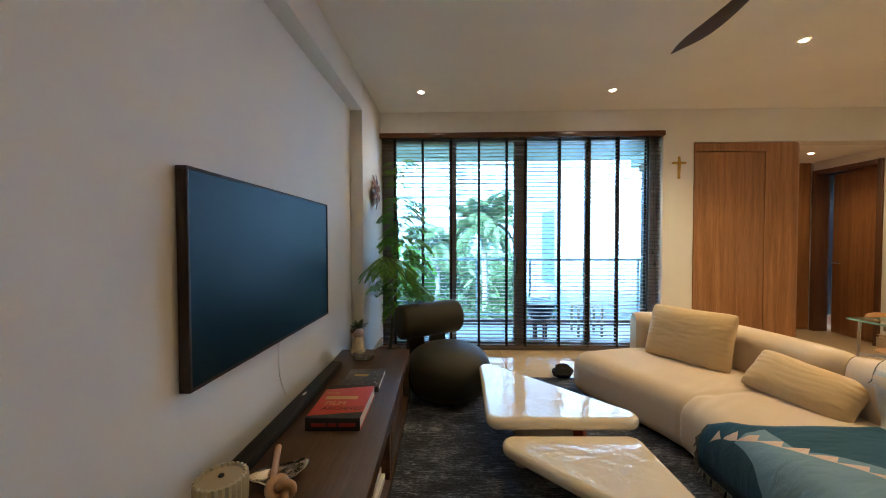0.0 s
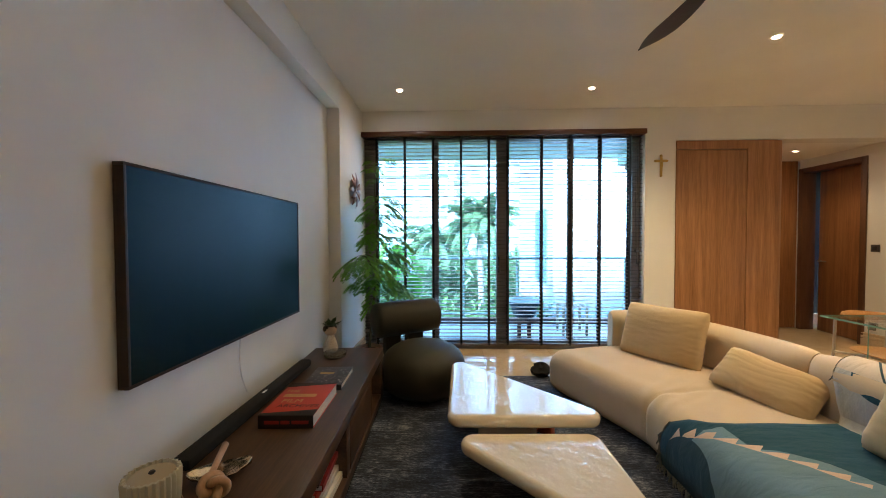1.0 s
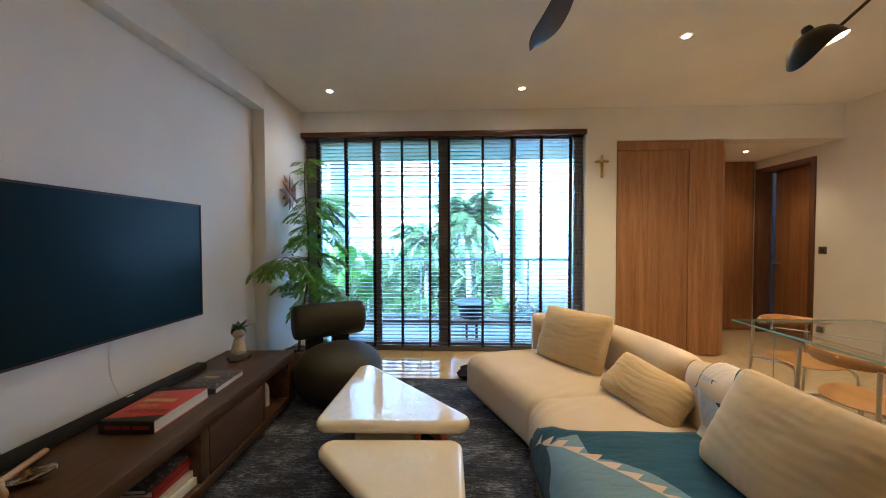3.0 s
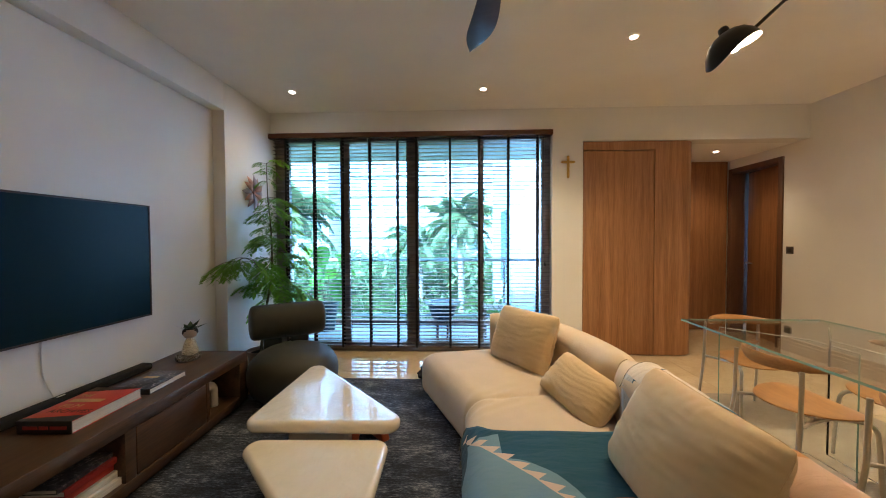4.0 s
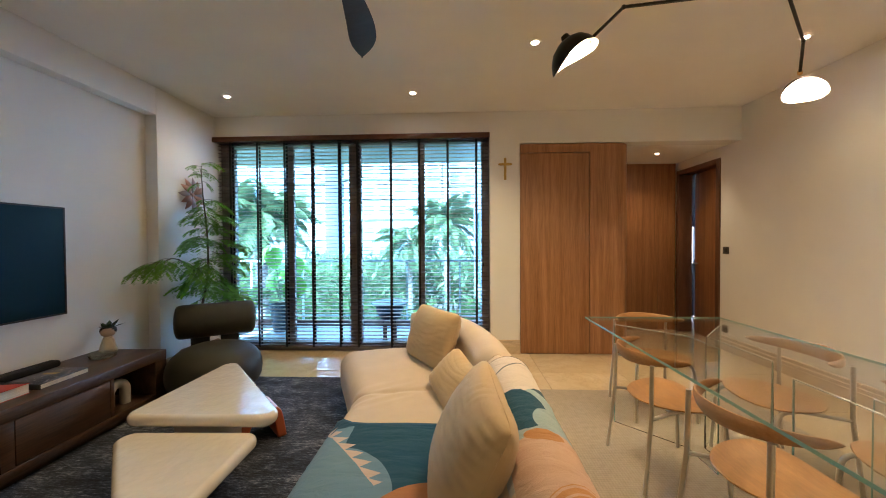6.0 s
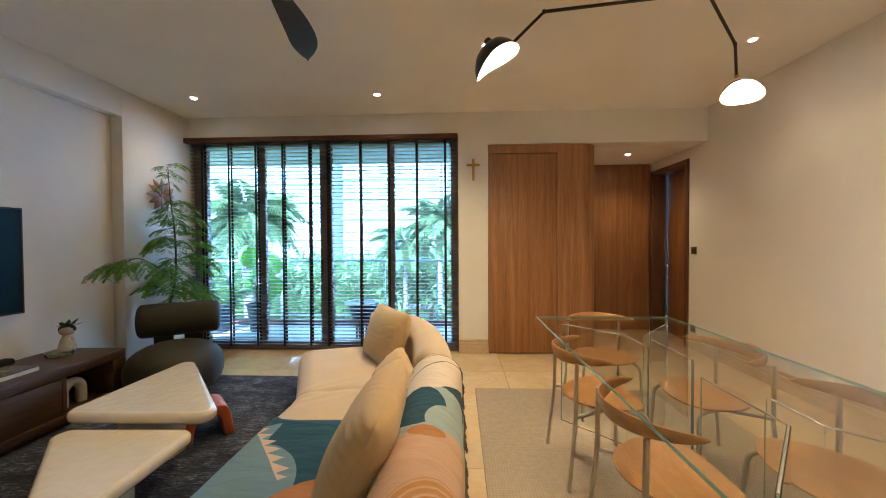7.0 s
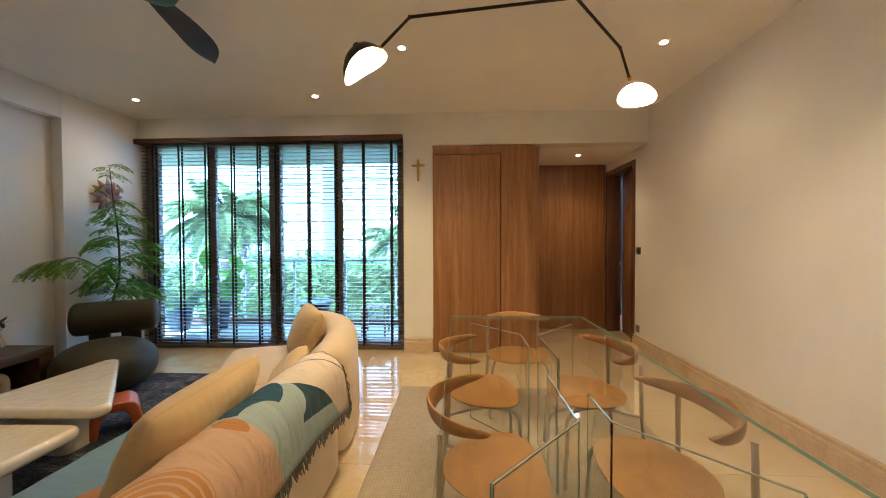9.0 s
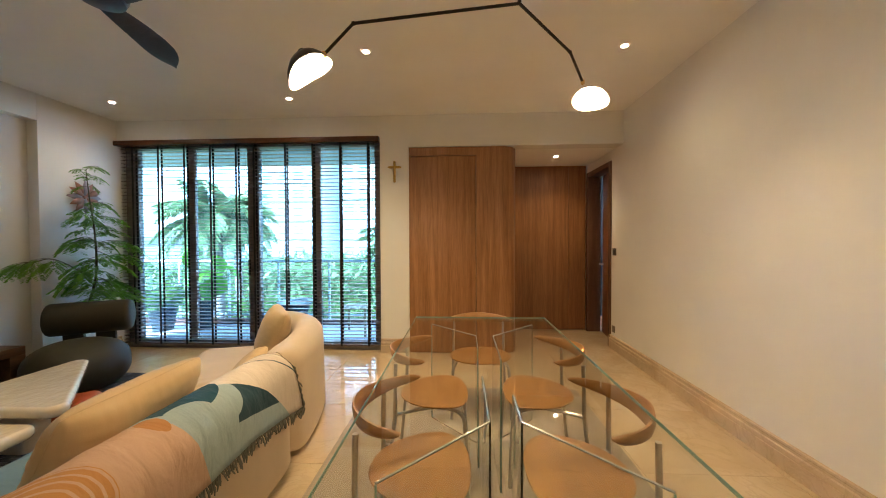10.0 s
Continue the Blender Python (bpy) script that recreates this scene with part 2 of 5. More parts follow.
def bm_lathe(profile, seg=24, bm=None, center=(0, 0, 0), caps=True):
    cx, cy, cz = center
    rings = [[(cx + r * math.cos(2 * math.pi * i / seg), cy + r * math.sin(2 * math.pi * i / seg), cz + z) for i in range(seg)] for r, z in profile]
    return bm_loft(rings, bm, caps)


def smooth_path(points, per=6):
    """Catmull-Rom through points."""
    p = [Vector(q) for q in points]
    p = [p[0] * 2 - p[1]] + p + [p[-1] * 2 - p[-2]]
    out = []
    for i in range(1, len(p) - 2):
        for k in range(per):
            t = k / per
            out.append(0.5 * (2 * p[i] + (p[i + 1] - p[i - 1]) * t + (2 * p[i - 1] - 5 * p[i] + 4 * p[i + 1] - p[i + 2]) * t * t + (3 * p[i] - p[i - 1] - 3 * p[i + 1] + p[i + 2]) * t ** 3))
    out.append(p[-2])
    return out


def bm_tube(points, radius, seg=8, bm=None):
    """A tube along points; radius: one number or one for each point."""
    p = [Vector(q) for q in points]
    rad = radius if isinstance(radius, (list, tuple)) else [radius] * len(p)
    rings, side = [], None
    for i, q in enumerate(p):
        d = (p[min(i + 1, len(p) - 1)] - p[max(i - 1, 0)]).normalized()
        if side is None:
            side = d.orthogonal().normalized()
        side = (side - d * side.dot(d)).normalized()
        up = d.cross(side)
        rings.append([q + (side * math.cos(a) + up * math.sin(a)) * rad[i] for a in (2 * math.pi * k / seg for k in range(seg))])
    return bm_loft(rings, bm)


def rounded(poly, r, seg=6):
    """Outline of a convex polygon (counter-clockwise) with rounded corners; r: one radius or one a corner."""
    out, k = [], len(poly)
    rs = r if isinstance(r, (list, tuple)) else [r] * k
    for i in range(k):
        a, b, c = Vector(poly[i - 1]), Vector(poly[i]), Vector(poly[(i + 1) % k])
        u, w = (a - b).normalized(), (c - b).normalized()
        half = math.acos(max(-1, min(1, u.dot(w)))) / 2
        if rs[i] == 0:
            out.append((b.x, b.y))
            continue
        cen = b + (u + w).normalized() * (rs[i] / math.sin(half))
        p0, p1 = b + u * (rs[i] / math.tan(half)), b + w * (rs[i] / math.tan(half))
        a0 = math.atan2(p0.y - cen.y, p0.x - cen.x)
        a1 = math.atan2(p1.y - cen.y, p1.x - cen.x)
        d = (a1 - a0 + math.pi) % (2 * math.pi) - math.pi
        for s in range(seg + 1):
            ang = a0 + d * s / seg
            out.append((cen.x + rs[i] * math.cos(ang), cen.y + rs[i] * math.sin(ang)))
    return out


def inset(outline, d):
    k = len(outline)
    out = []
    for i in range(k):
        a, b = Vector(outline[i - 1]), Vector(outline[(i + 1) % k])
        t = (b - a).normalized()
        out.append((outline[i][0] - t.y * d, outline[i][1] + t.x * d))
    return out


def bm_slab(outline, z0, z1, r_top, r_bot=None, seg=5, crown=0.0, bm=None):
    """A slab over an outline with rounded rims; crown: how far the top swells."""
    r_bot = r_top if r_bot is None else r_bot
    rings = []
    for s in range(seg + 1):
        a = math.pi / 2 * s / seg
        rings.append([(x, y, z0 + r_bot * (1 - math.cos(a))) for x, y in inset(outline, r_bot * (1 - math.sin(a)))])
    for s in range(seg + 1):
        a = math.pi / 2 * s / seg
        rings.append([(x, y, z1 - r_top * (1 - math.sin(a))) for x, y in inset(outline, r_top * (1 - math.cos(a)))])
    flat_rim = rings[-1]
    for d in (0.004, 0.012):
        rings.append([(x, y, z1) for x, y in inset([(p[0], p[1]) for p in flat_rim], d)])
    if crown:
        cx = sum(p[0] for p in outline) / len(outline)
        cy = sum(p[1] for p in outline) / len(outline)
        last = rings[-1]
        for k in (0.85, 0.6, 0.3, 0.05):
            rings.append([(cx + (x - cx) * k, cy + (y - cy) * k, z1 + crown * (1 - k * k)) for x, y, _ in last])
    return bm_loft(rings, bm)


def bm_pillow(w, h, d, bm=None, nx=56, ny=44, pinch=0.05, lump=0.012, seed=0, box=2.7):
    """A stuffed cushion in the x-z plane, d thick at its middle, with pulled-out corners, long slack creases and gathers at its seams."""
    bm = bm or bmesh.new()
    grid = {}
    for side in (-1, 1):
        for i in range(nx + 1):
            for j in range(ny + 1):
                u, w2 = 2 * i / nx - 1, 2 * j / ny - 1
                edge = i in (0, nx) or j in (0, ny)
                if edge and side == 1:
                    grid[1, i, j] = grid[-1, i, j]
                    continue
                fat = (max(0.0, 1 - abs(u) ** box) * max(0.0, 1 - abs(w2) ** box)) ** 0.5
                x = u * w / 2 * (1 - pinch * (1 - w2 * w2) * abs(u) ** 3)
                z = w2 * h / 2 * (1 - pinch * (1 - u * u) * abs(w2) ** 3)
                x *= 1 - 0.07 * abs(u * w2) ** 5
                z *= 1 - 0.07 * abs(u * w2) ** 5
                sag = z + 0.035 * math.cos(u * 2.2) + 0.03 * noise.noise(Vector((x * 4, seed, z * 4)))
                slack = 1 - abs(noise.noise(Vector((x * 2.6 + seed, side * 2.0, sag * 27)))) * 2.6
                crease = -max(0.0, slack - 0.45) * 0.28 * lump * (1 - abs(u) ** 4)
                gather = 0.75 * lump * noise.noise(Vector((x * 5 + seed, side, z * 42))) * abs(u) ** 3
                gather += 0.45 * lump * noise.noise(Vector((x * 42 + seed, side, z * 5))) * abs(w2) ** 4
                rough = 0.7 * lump * noise.noise(Vector((x * 4 + seed, side * 2.0, z * 4))) + crease + gather
                grid[side, i, j] = bm.verts.new((x, side * (fat * d / 2 + (0 if edge else rough * min(1.0, fat * 2.5))), z))
    for side in (-1, 1):
        for i in range(nx):
            for j in range(ny):
                q = [grid[side, i, j], grid[side, i + 1, j], grid[side, i + 1, j + 1], grid[side, i, j + 1]]
                bm.faces.new(q if side == -1 else list(reversed(q)))
    return bm


def part(name, bm, material, parent=None, label="", flat=False):
    """One mesh object out of a bmesh, under parent."""
    bmesh.ops.recalc_face_normals(bm, faces=bm.faces[:])
    me = bpy.data.meshes.new(name)
    bm.to_mesh(me)
    bm.free()
    me.materials.append(material)
    if not flat:
        me.polygons.foreach_set("use_smooth", [True] * len(me.polygons))
        me.set_sharp_from_angle(angle=radians(38))
    ob = new(name, me)
    if parent is not None:
        ob.parent = parent
    if label:
        ob["label"] = label
    return ob


def thing(name, label, category, group="", kind=""):
    return tagged(new(name), label, category, group, kind)


def structure(name, bm, material, label, category="", flat=False):
    return tagged(part(name, bm, material, None, "", flat), label, category or name.split("_")[0], kind="structure")


def turned(bm, m):
    bmesh.ops.transform(bm, matrix=m, verts=bm.verts[:])
    return bm


# ---- the room ----
XL, XR, YW, ZC = -0.76, 5.68, 4.6, 2.92     # left wall, right wall, window wall, ceiling
XN = -0.638                                  # face of the pilaster and beam
YB = -2.6                                    # wall behind

structure("floor", bm_box(XL - 0.2, YB - 0.2, -0.12, XR + 0.2, YW + 0.18, -0.012), M_GROUT, "pale grout bed under polished marble tiles", "floor")
structure("hall_floor", bm_box(4.4, YW + 0.18, -0.12, XR + 2.4, 6.1, -0.002), M_MARBLE, "polished cream marble hall floor", "floor")
structure("ceiling", bm_box(XL - 0.2, YB - 0.2, ZC, XR + 0.2, YW + 0.2, ZC + 0.2), M_CEIL, "plain white painted ceiling with downlights", "ceiling")
structure("hall_ceiling", bm_box(3.11, YW + 0.2, 2.53, XR + 0.2, 6.1, 2.7), M_CEIL, "lowered white hall ceiling", "ceiling")
structure("wall_left", bm_box(XL - 0.2, YB, -0.01, XL, YW + 0.2, ZC), M_WALL, "warm white painted wall behind the television", "wall")
structure("pilaster", bm_box(XL, 3.747, -0.01, XN, YW + 0.2, ZC, 0.004), M_WALL, "white painted pilaster beside the window", "wall")
structure("beam_left", bm_box(XL, YB, 2.643, XN, 3.747, ZC, 0.004), M_WALL, "white painted beam along the wall", "beam")
structure("wall_back", bm_box(XL - 0.2, YB - 0.2, -0.01, XR + 0.2, YB, ZC), M_WALL, "plain white wall opposite the window", "wall")
structure("wall_right", bm_box(XR, YB, -0.01, XR + 0.18, 4.94, ZC), M_WALL, "warm white painted wall beside the dining table", "wall")
structure("wall_over_door", bm_box(XR, 4.94, 2.40, XR + 0.18, 5.80, ZC), M_WALL, "white wall over the door", "wall")
structure("wall_window_head", bm_box(XN, YW, 2.655, 3.11, YW + 0.2, ZC), M_WALL, "white wall over the window", "wall")
structure("wall_window_side", bm_box(2.755, YW, -0.01, 3.112, YW + 0.2, 2.655), M_WALL, "white wall between window and oak panelling", "wall")
structure("wall_header", bm_box(3.11, YW, 2.53, XR, YW + 0.2, ZC), M_WALL, "white wall over the oak panelling", "wall")
structure("wall_hall_end", bm_box(4.3, 5.86, -0.01, XR + 0.2, 6.0, 2.53), M_WALL, "wall at the end of the hall", "wall")

# skirtings of moulded marble
def skirting(name, length, m):
    prof = [(0, 0), (0.022, 0), (0.022, 0.092), (0.017, 0.095), (0.017, 0.099), (0.022, 0.102), (0.022, 0.128), (0.014, 0.134), (0.014, 0.150), (0.019, 0.156), (0.017, 0.168), (0.008, 0.172), (0, 0.172)]
    bm = bm_loft([[(0, y, z) for y, z in prof], [(length, y, z) for y, z in prof]])
    return structure(name, turned(bm, m), M_BASE, "moulded cream marble skirting along the wall", "baseboard")


skirting("baseboard_right", 4.94 - YB, pose(XR, YB, 0, 0, 0, 90))
skirting("baseboard_window", 0.355, pose(3.112, YW, 0, 0, 0, 180))
skirting("baseboard_left", 3.747 - YB, pose(XL, 3.747, 0, 0, 0, -90))
skirting("baseboard_pilaster", YW - 3.747, pose(XN, YW, 0, 0, 0, -90))

# oak panelled cupboard with a rounded corner
cup = thing("wall_cupboard", "floor-to-header reddish oak cupboard with a flush door and rounded corner", "cupboard")
x0, x1, yf, R = 3.116, 4.43, 4.586, 0.19


def box_outline(a, b):
    arc = [(b - R + R * math.sin(k * math.pi / 20), yf + R - R * math.cos(k * math.pi / 20)) for k in range(11)]
    return [(a, yf)] + arc + [(b, 5.86), (a, 5.86)]


def prism(pts, z0, z1):
    return bm_loft([[(x, y, z0) for x, y in pts], [(x, y, z1) for x, y in pts]])


part("body", prism(box_outline(3.936, x1), 0.012, 2.518), M_OAK, cup, flat=False)
part("top_panel", bm_box(x0, yf, 2.417, 3.935, 5.86, 2.518), M_OAK, cup)
part("flush_door", bm_box(x0, yf, 0.012, 3.928, yf + 0.03, 2.408, 0.002), M_OAK, cup, "flush oak door leaf")
part("carcass", bm_box(x0 + 0.01, yf + 0.032, 0.0, 3.93, 5.8, 2.41), M_BLACK, cup)
hp = thing("hall_panelling", "reddish oak veneer panelling at the end of the hall", "panelling")
part("panel", bm_box(4.43, 5.815, 0.01, 5.40, 5.858, 2.525), M_OAKDARK, hp)
part("panel", bm_box(5.404, 5.815, 0.01, 5.66, 5.858, 2.525), M_OAKDARK, hp)

# bedroom door in the right wall, ajar into the room beyond
door = thing("door_1", "oak veneer door standing ajar in a brown frame", "door", kind="structure")
part("frame_jamb", bm_box(XR - 0.018, 4.92, 0, XR + 0.18, 4.985, 2.40, 0.003), M_FRAME, door)
part("frame_jamb", bm_box(XR - 0.018, 5.735, 0, XR + 0.18, 5.80, 2.40, 0.003), M_FRAME, door)
part("frame_head", bm_box(XR - 0.018, 4.985, 2.335, XR + 0.18, 5.735, 2.40, 0.003), M_FRAME, door)
leaf = part("leaf", turned(bm_box(0, 0, 0.008, 0.70, 0.04, 2.33, 0.002), pose(XR + 0.13, 4.99, 0, 0, 0, 82.0)), M_OAKDARK, door, "reddish oak door leaf")
bm = bm_tube([(0.645, 0.04, 1.03), (0.645, 0.095, 1.03)], 0.011)
bm_tube([(0.645, 0.09, 1.03), (0.52, 0.09, 1.03)], 0.009, bm=bm)
part("handle", turned(bm, pose(XR + 0.13, 4.99, 0, 0, 0, 82.0)), M_STEEL, leaf, "steel lever handle")
# the room's dim bluish light is put into this dark wall colour
M_BEDROOM = paint("dim blue-grey bedroom tone", (0.05, 0.07, 0.085))
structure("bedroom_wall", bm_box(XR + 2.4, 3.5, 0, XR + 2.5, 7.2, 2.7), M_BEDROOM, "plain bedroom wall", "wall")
# narrow opening, placed and sized to suit the view past the ajar door
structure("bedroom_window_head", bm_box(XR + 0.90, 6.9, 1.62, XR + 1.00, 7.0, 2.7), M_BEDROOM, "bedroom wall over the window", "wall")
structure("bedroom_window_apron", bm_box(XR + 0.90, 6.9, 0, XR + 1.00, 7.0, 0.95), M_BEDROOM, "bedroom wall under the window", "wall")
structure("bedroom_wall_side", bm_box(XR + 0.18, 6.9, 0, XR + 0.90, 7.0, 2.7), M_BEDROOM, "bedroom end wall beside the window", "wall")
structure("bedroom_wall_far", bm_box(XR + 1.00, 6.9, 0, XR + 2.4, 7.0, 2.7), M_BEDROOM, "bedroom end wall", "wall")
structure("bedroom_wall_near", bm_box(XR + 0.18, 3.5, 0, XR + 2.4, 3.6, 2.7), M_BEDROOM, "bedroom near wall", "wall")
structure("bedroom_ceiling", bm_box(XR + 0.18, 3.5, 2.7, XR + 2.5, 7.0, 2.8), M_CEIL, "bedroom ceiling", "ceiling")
structure("bedroom_floor", bm_box(XR + 0.18, 3.5, -0.12, XR + 2.4, 6.9, -0.004), M_OAKDARK, "wooden bedroom floor", "floor")

# ---- window ----
win = thing("window_1", "four dark bronze sliding glass doors to the balcony", "window", kind="structure")
YG = 4.75
bars = [(-0.638, -0.47, 0.07), (0.20, 0.29, 0.05), (1.005, 1.155, 0.08), (1.885, 1.955, 0.05), (2.66, 2.755, 0.07)]
for a, b, d in bars:
    part("stile", bm_box(a, YG - d / 2, 0.06, b, YG + d / 2, 2.655, 0.004), M_BRONZE, win)
part("head_rail", bm_box(-0.638, YG - 0.045, 2.57, 2.755, YG + 0.045, 2.65, 0.003), M_BRONZE, win)
part("sill_rail", bm_box(-0.638, YG - 0.06, -0.01, 2.755, YG + 0.06, 0.055, 0.004), M_BRONZE, win)
part("bottom_rail", bm_box(-0.638, YG - 0.025, 0.055, 2.755, YG + 0.025, 0.115, 0.003), M_BRONZE, win)
for (a0, a1, _), (b0, b1, _) in zip(bars, bars[1:]):
    pane = part("pane", bm_box(a1 - 0.01, YG - 0.003, 0.1, b0 + 0.01, YG + 0.003, 2.58), M_PANE, win, "blue-tinted glass pane", flat=True)
    pane.visible_shadow = False
part("handle", bm_box(1.02, YG - 0.075, 0.95, 1.04, YG - 0.04, 1.15, 0.006), M_BLACK, win)

pelmet = tagged(part("blind_pelmet", bm_box(-0.66, 4.545, 2.60, 2.75, 4.62, 2.66, 0.006), M_PELMET), "polished reddish-brown wooden pelmet over the blinds", "pelmet")

# wooden venetian blinds: two, each with its slats and ladder tapes
PITCH, YS = 0.0455, 4.662


def blind(xa, xb, tapes, cord):
    ob = thing("venetian_blind", "dark brown wooden venetian blind with black tapes, lowered and open", "blind", "blinds at the window")
    slat = None
    k, z = 0, 2.575
    while z > 0.10:
        if slat is None:
            prof = [(-0.025, -0.0008), (-0.012, 0.0014), (0, 0.002), (0.012, 0.0014), (0.025, -0.0008), (0.025, -0.0046), (0, -0.0020), (-0.025, -0.0046)]
            slat = part("slat", bm_loft([[(xa, y, zz) for y, zz in prof], [(xb, y, zz) for y, zz in prof]]), M_BLIND, ob)
            s = slat
        else:
            s = new("slat", slat.data)
            s.parent = ob
        s.matrix_basis = pose(0, YS, z, 2.5 + random.uniform(-1.2, 1.2), random.uniform(-0.05, 0.05), 0)
        z -= PITCH
    part("bottom_bar", bm_box(xa, YS - 0.027, 0.062, xb, YS + 0.027, 0.08, 0.004), M_BLIND, ob)
    part("head_box", bm_box(xa, YS - 0.03, 2.60, xb, YS + 0.03, 2.65), M_BLIND, ob)
    for x in tapes:
        for y in (YS - 0.029, YS + 0.029):
            part("tape", bm_box(x - 0.013, y - 0.0008, 0.06, x + 0.013, y + 0.0008, 2.6), M_TAPE, ob)
    if cord:
        bm = bm_tube([(cord, YS - 0.045, 2.6), (cord, YS - 0.045, 1.25)], 0.0018, 5)
        bm_tube([(cord + 0.02, YS - 0.045, 2.6), (cord + 0.02, YS - 0.045, 1.10)], 0.0018, 5, bm)
        bm_lathe([(0.003, 0.05), (0.009, 0.02), (0.010, 0.0)], 8, bm, (cord, YS - 0.045, 1.2))
        bm_lathe([(0.003, 0.05), (0.009, 0.02), (0.010, 0.0)], 8, bm, (cord + 0.02, YS - 0.045, 1.06))
        part("pull_cord", bm, M_BLACK, ob)


blind(-0.630, 0.998, (-0.47, -0.125, 0.222, 0.565, 0.905), 0)
blind(1.004, 2.745, (1.135, 1.545, 1.895, 2.245, 2.595), 2.655)

# ---- balcony and outside ----
# sky light reflected by the deck is put into these pale board colours
M_DECK = wood("pale deck board with painted sky shine", (0.60, 0.55, 0.51), (0.78, 0.72, 0.67), 0.4, (0.1, 1, 1), 8)
M_KERB = wood("reddish kerb board", (0.16, 0.06, 0.04), (0.30, 0.13, 0.09), 0.7, (0.1, 1, 1), 8)
M_CONC = paint("pale concrete", (0.55, 0.55, 0.53))
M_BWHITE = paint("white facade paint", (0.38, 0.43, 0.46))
M_FWIN = mat("facade glass", (0.13, 0.21, 0.26), 0.2, 0.1)
M_RAIL = mat("pale grey railing", (0.72, 0.75, 0.76), 0.4, 0.0)
M_GRASS = mat("lawn", (0.10, 0.14, 0.07), 0.95)
structure("balcony_floor", bm_box(-3.0, 4.8, -0.25, 4.2, 6.25, -0.03), M_CONC, "balcony slab", "balcony")
deck = thing("balcony_deck", "wooden balcony decking, bright sky shine put into its pale colour", "decking", kind="structure")
base = None
for i in range(13):
    bm = bm_box(-2.9, 0, -0.03, 4.1, 0.085, -0.005, 0.003) if base is None else None
    o = part("plank", bm, M_DECK, deck) if base is None else new("plank", base.data)
    base = base or o
    o.parent = deck
    o.location = (0, 4.86 + i * 0.09, 0)
structure("balcony_kerb", bm_box(-3.0, 6.08, -0.03, 4.2, 6.25, 0.06, 0.006), M_KERB, "reddish kerb under the railing", "kerb")
structure("balcony_soffit", bm_box(-3.5, 4.8, 2.72, 4.6, 6.4, 2.95), M_CONC, "balcony ceiling slab", "ceiling")
rail = thing("balcony_railing", "pale metal balcony railing with thin bars and a round top rail", "railing")
part("top_rail", bm_tube([(-3, 6.16, 1.05), (4.2, 6.16, 1.05)], 0.022), M_RAIL, rail)
part("lower_rail", bm_box(-3, 6.15, 0.12, 4.2, 6.17, 0.15), M_RAIL, rail)
for i in range(9):
    part("post", bm_box(-2.9 + i * 0.88, 6.145, 0.05, -2.87 + i * 0.88, 6.175, 1.04), M_RAIL, rail)
structure("ground", bm_box(-600, 6.4, -6.2, 600, 900, -6.0), M_GRASS, "green grounds far below the balcony", "ground")


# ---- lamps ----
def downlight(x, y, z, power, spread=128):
    ob = thing("downlight", "small round recessed ceiling downlight, lit; three unseen ones added as fill", "downlight", "ceiling downlights")
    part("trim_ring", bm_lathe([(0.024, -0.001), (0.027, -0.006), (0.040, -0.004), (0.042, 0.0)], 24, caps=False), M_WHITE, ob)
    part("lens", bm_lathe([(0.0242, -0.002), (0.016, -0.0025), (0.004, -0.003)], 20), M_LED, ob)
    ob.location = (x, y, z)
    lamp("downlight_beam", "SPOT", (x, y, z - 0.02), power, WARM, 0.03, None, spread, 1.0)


for x, y, power in ((-0.086, 4.01, 1.0), (1.9, 4.03, 5.4), (2.98, 3.15, 5.6), (5.05, 3.18, 1.0)):
    downlight(x, y, ZC, power)
# unseen lamp, added to brighten the coffee tables and rug
downlight(0.55, 2.0, ZC, 2.8, 88)
# two more unseen lamps, added behind the camera as fill for the ceiling
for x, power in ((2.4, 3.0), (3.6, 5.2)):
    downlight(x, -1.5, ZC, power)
downlight(5.05, 5.2, 2.53, 2.0)


# ---- television wall ----
tv = thing("television", "large wall-mounted television with thin dark brown frame, off", "television")
TX, TY0, TY1, TZ0, TZ1 = -0.71, 1.535, 2.965, 0.806, 1.64
part("housing", bm_box(TX - 0.042, TY0 + 0.012, TZ0 + 0.012, TX - 0.008, TY1 - 0.012, TZ1 - 0.012, 0.004), M_BLACK, tv)
part("screen", bm_box(TX - 0.008, TY0 + 0.012, TZ0 + 0.012, TX - 0.005, TY1 - 0.012, TZ1 - 0.012), M_SCREEN, tv, "dark glossy screen, blue reflection put into its colour", flat=True)
for a in ((TY0, TZ0, TY1, TZ0 + 0.012), (TY0, TZ1 - 0.012, TY1, TZ1), (TY0, TZ0 + 0.012, TY0 + 0.012, TZ1 - 0.012), (TY1 - 0.012, TZ0 + 0.012, TY1, TZ1 - 0.012)):
    part("bezel", bm_box(TX - 0.042, a[0], a[1], TX, a[2], a[3], 0.0015), M_BEZEL, tv, "dark brown bezel strip")
part("wall_mount", bm_box(XL, 1.9, 1.0, TX - 0.04, 2.5, 1.4), M_BLACK, tv)
cable = tagged(part("cable", bm_tube(smooth_path([(-0.745, 2.27, 0.82), (-0.752, 2.27, 0.7), (-0.75, 2.28, 0.58), (-0.735, 2.31, 0.465)]), 0.004, 6), M_WHITE), "thin white cable hanging under the television", "cable")

# console, turned slightly off the wall
con = thing("tv_console", "long low dark walnut television console with open shelves and drawer", "console")
CX, CD, CL, CH = -0.115, 0.56, 2.25, 0.46     # front, depth, length, height
CY1 = 3.205
CM = pose(CX, CY1, 0, 0, 0, 2.0)


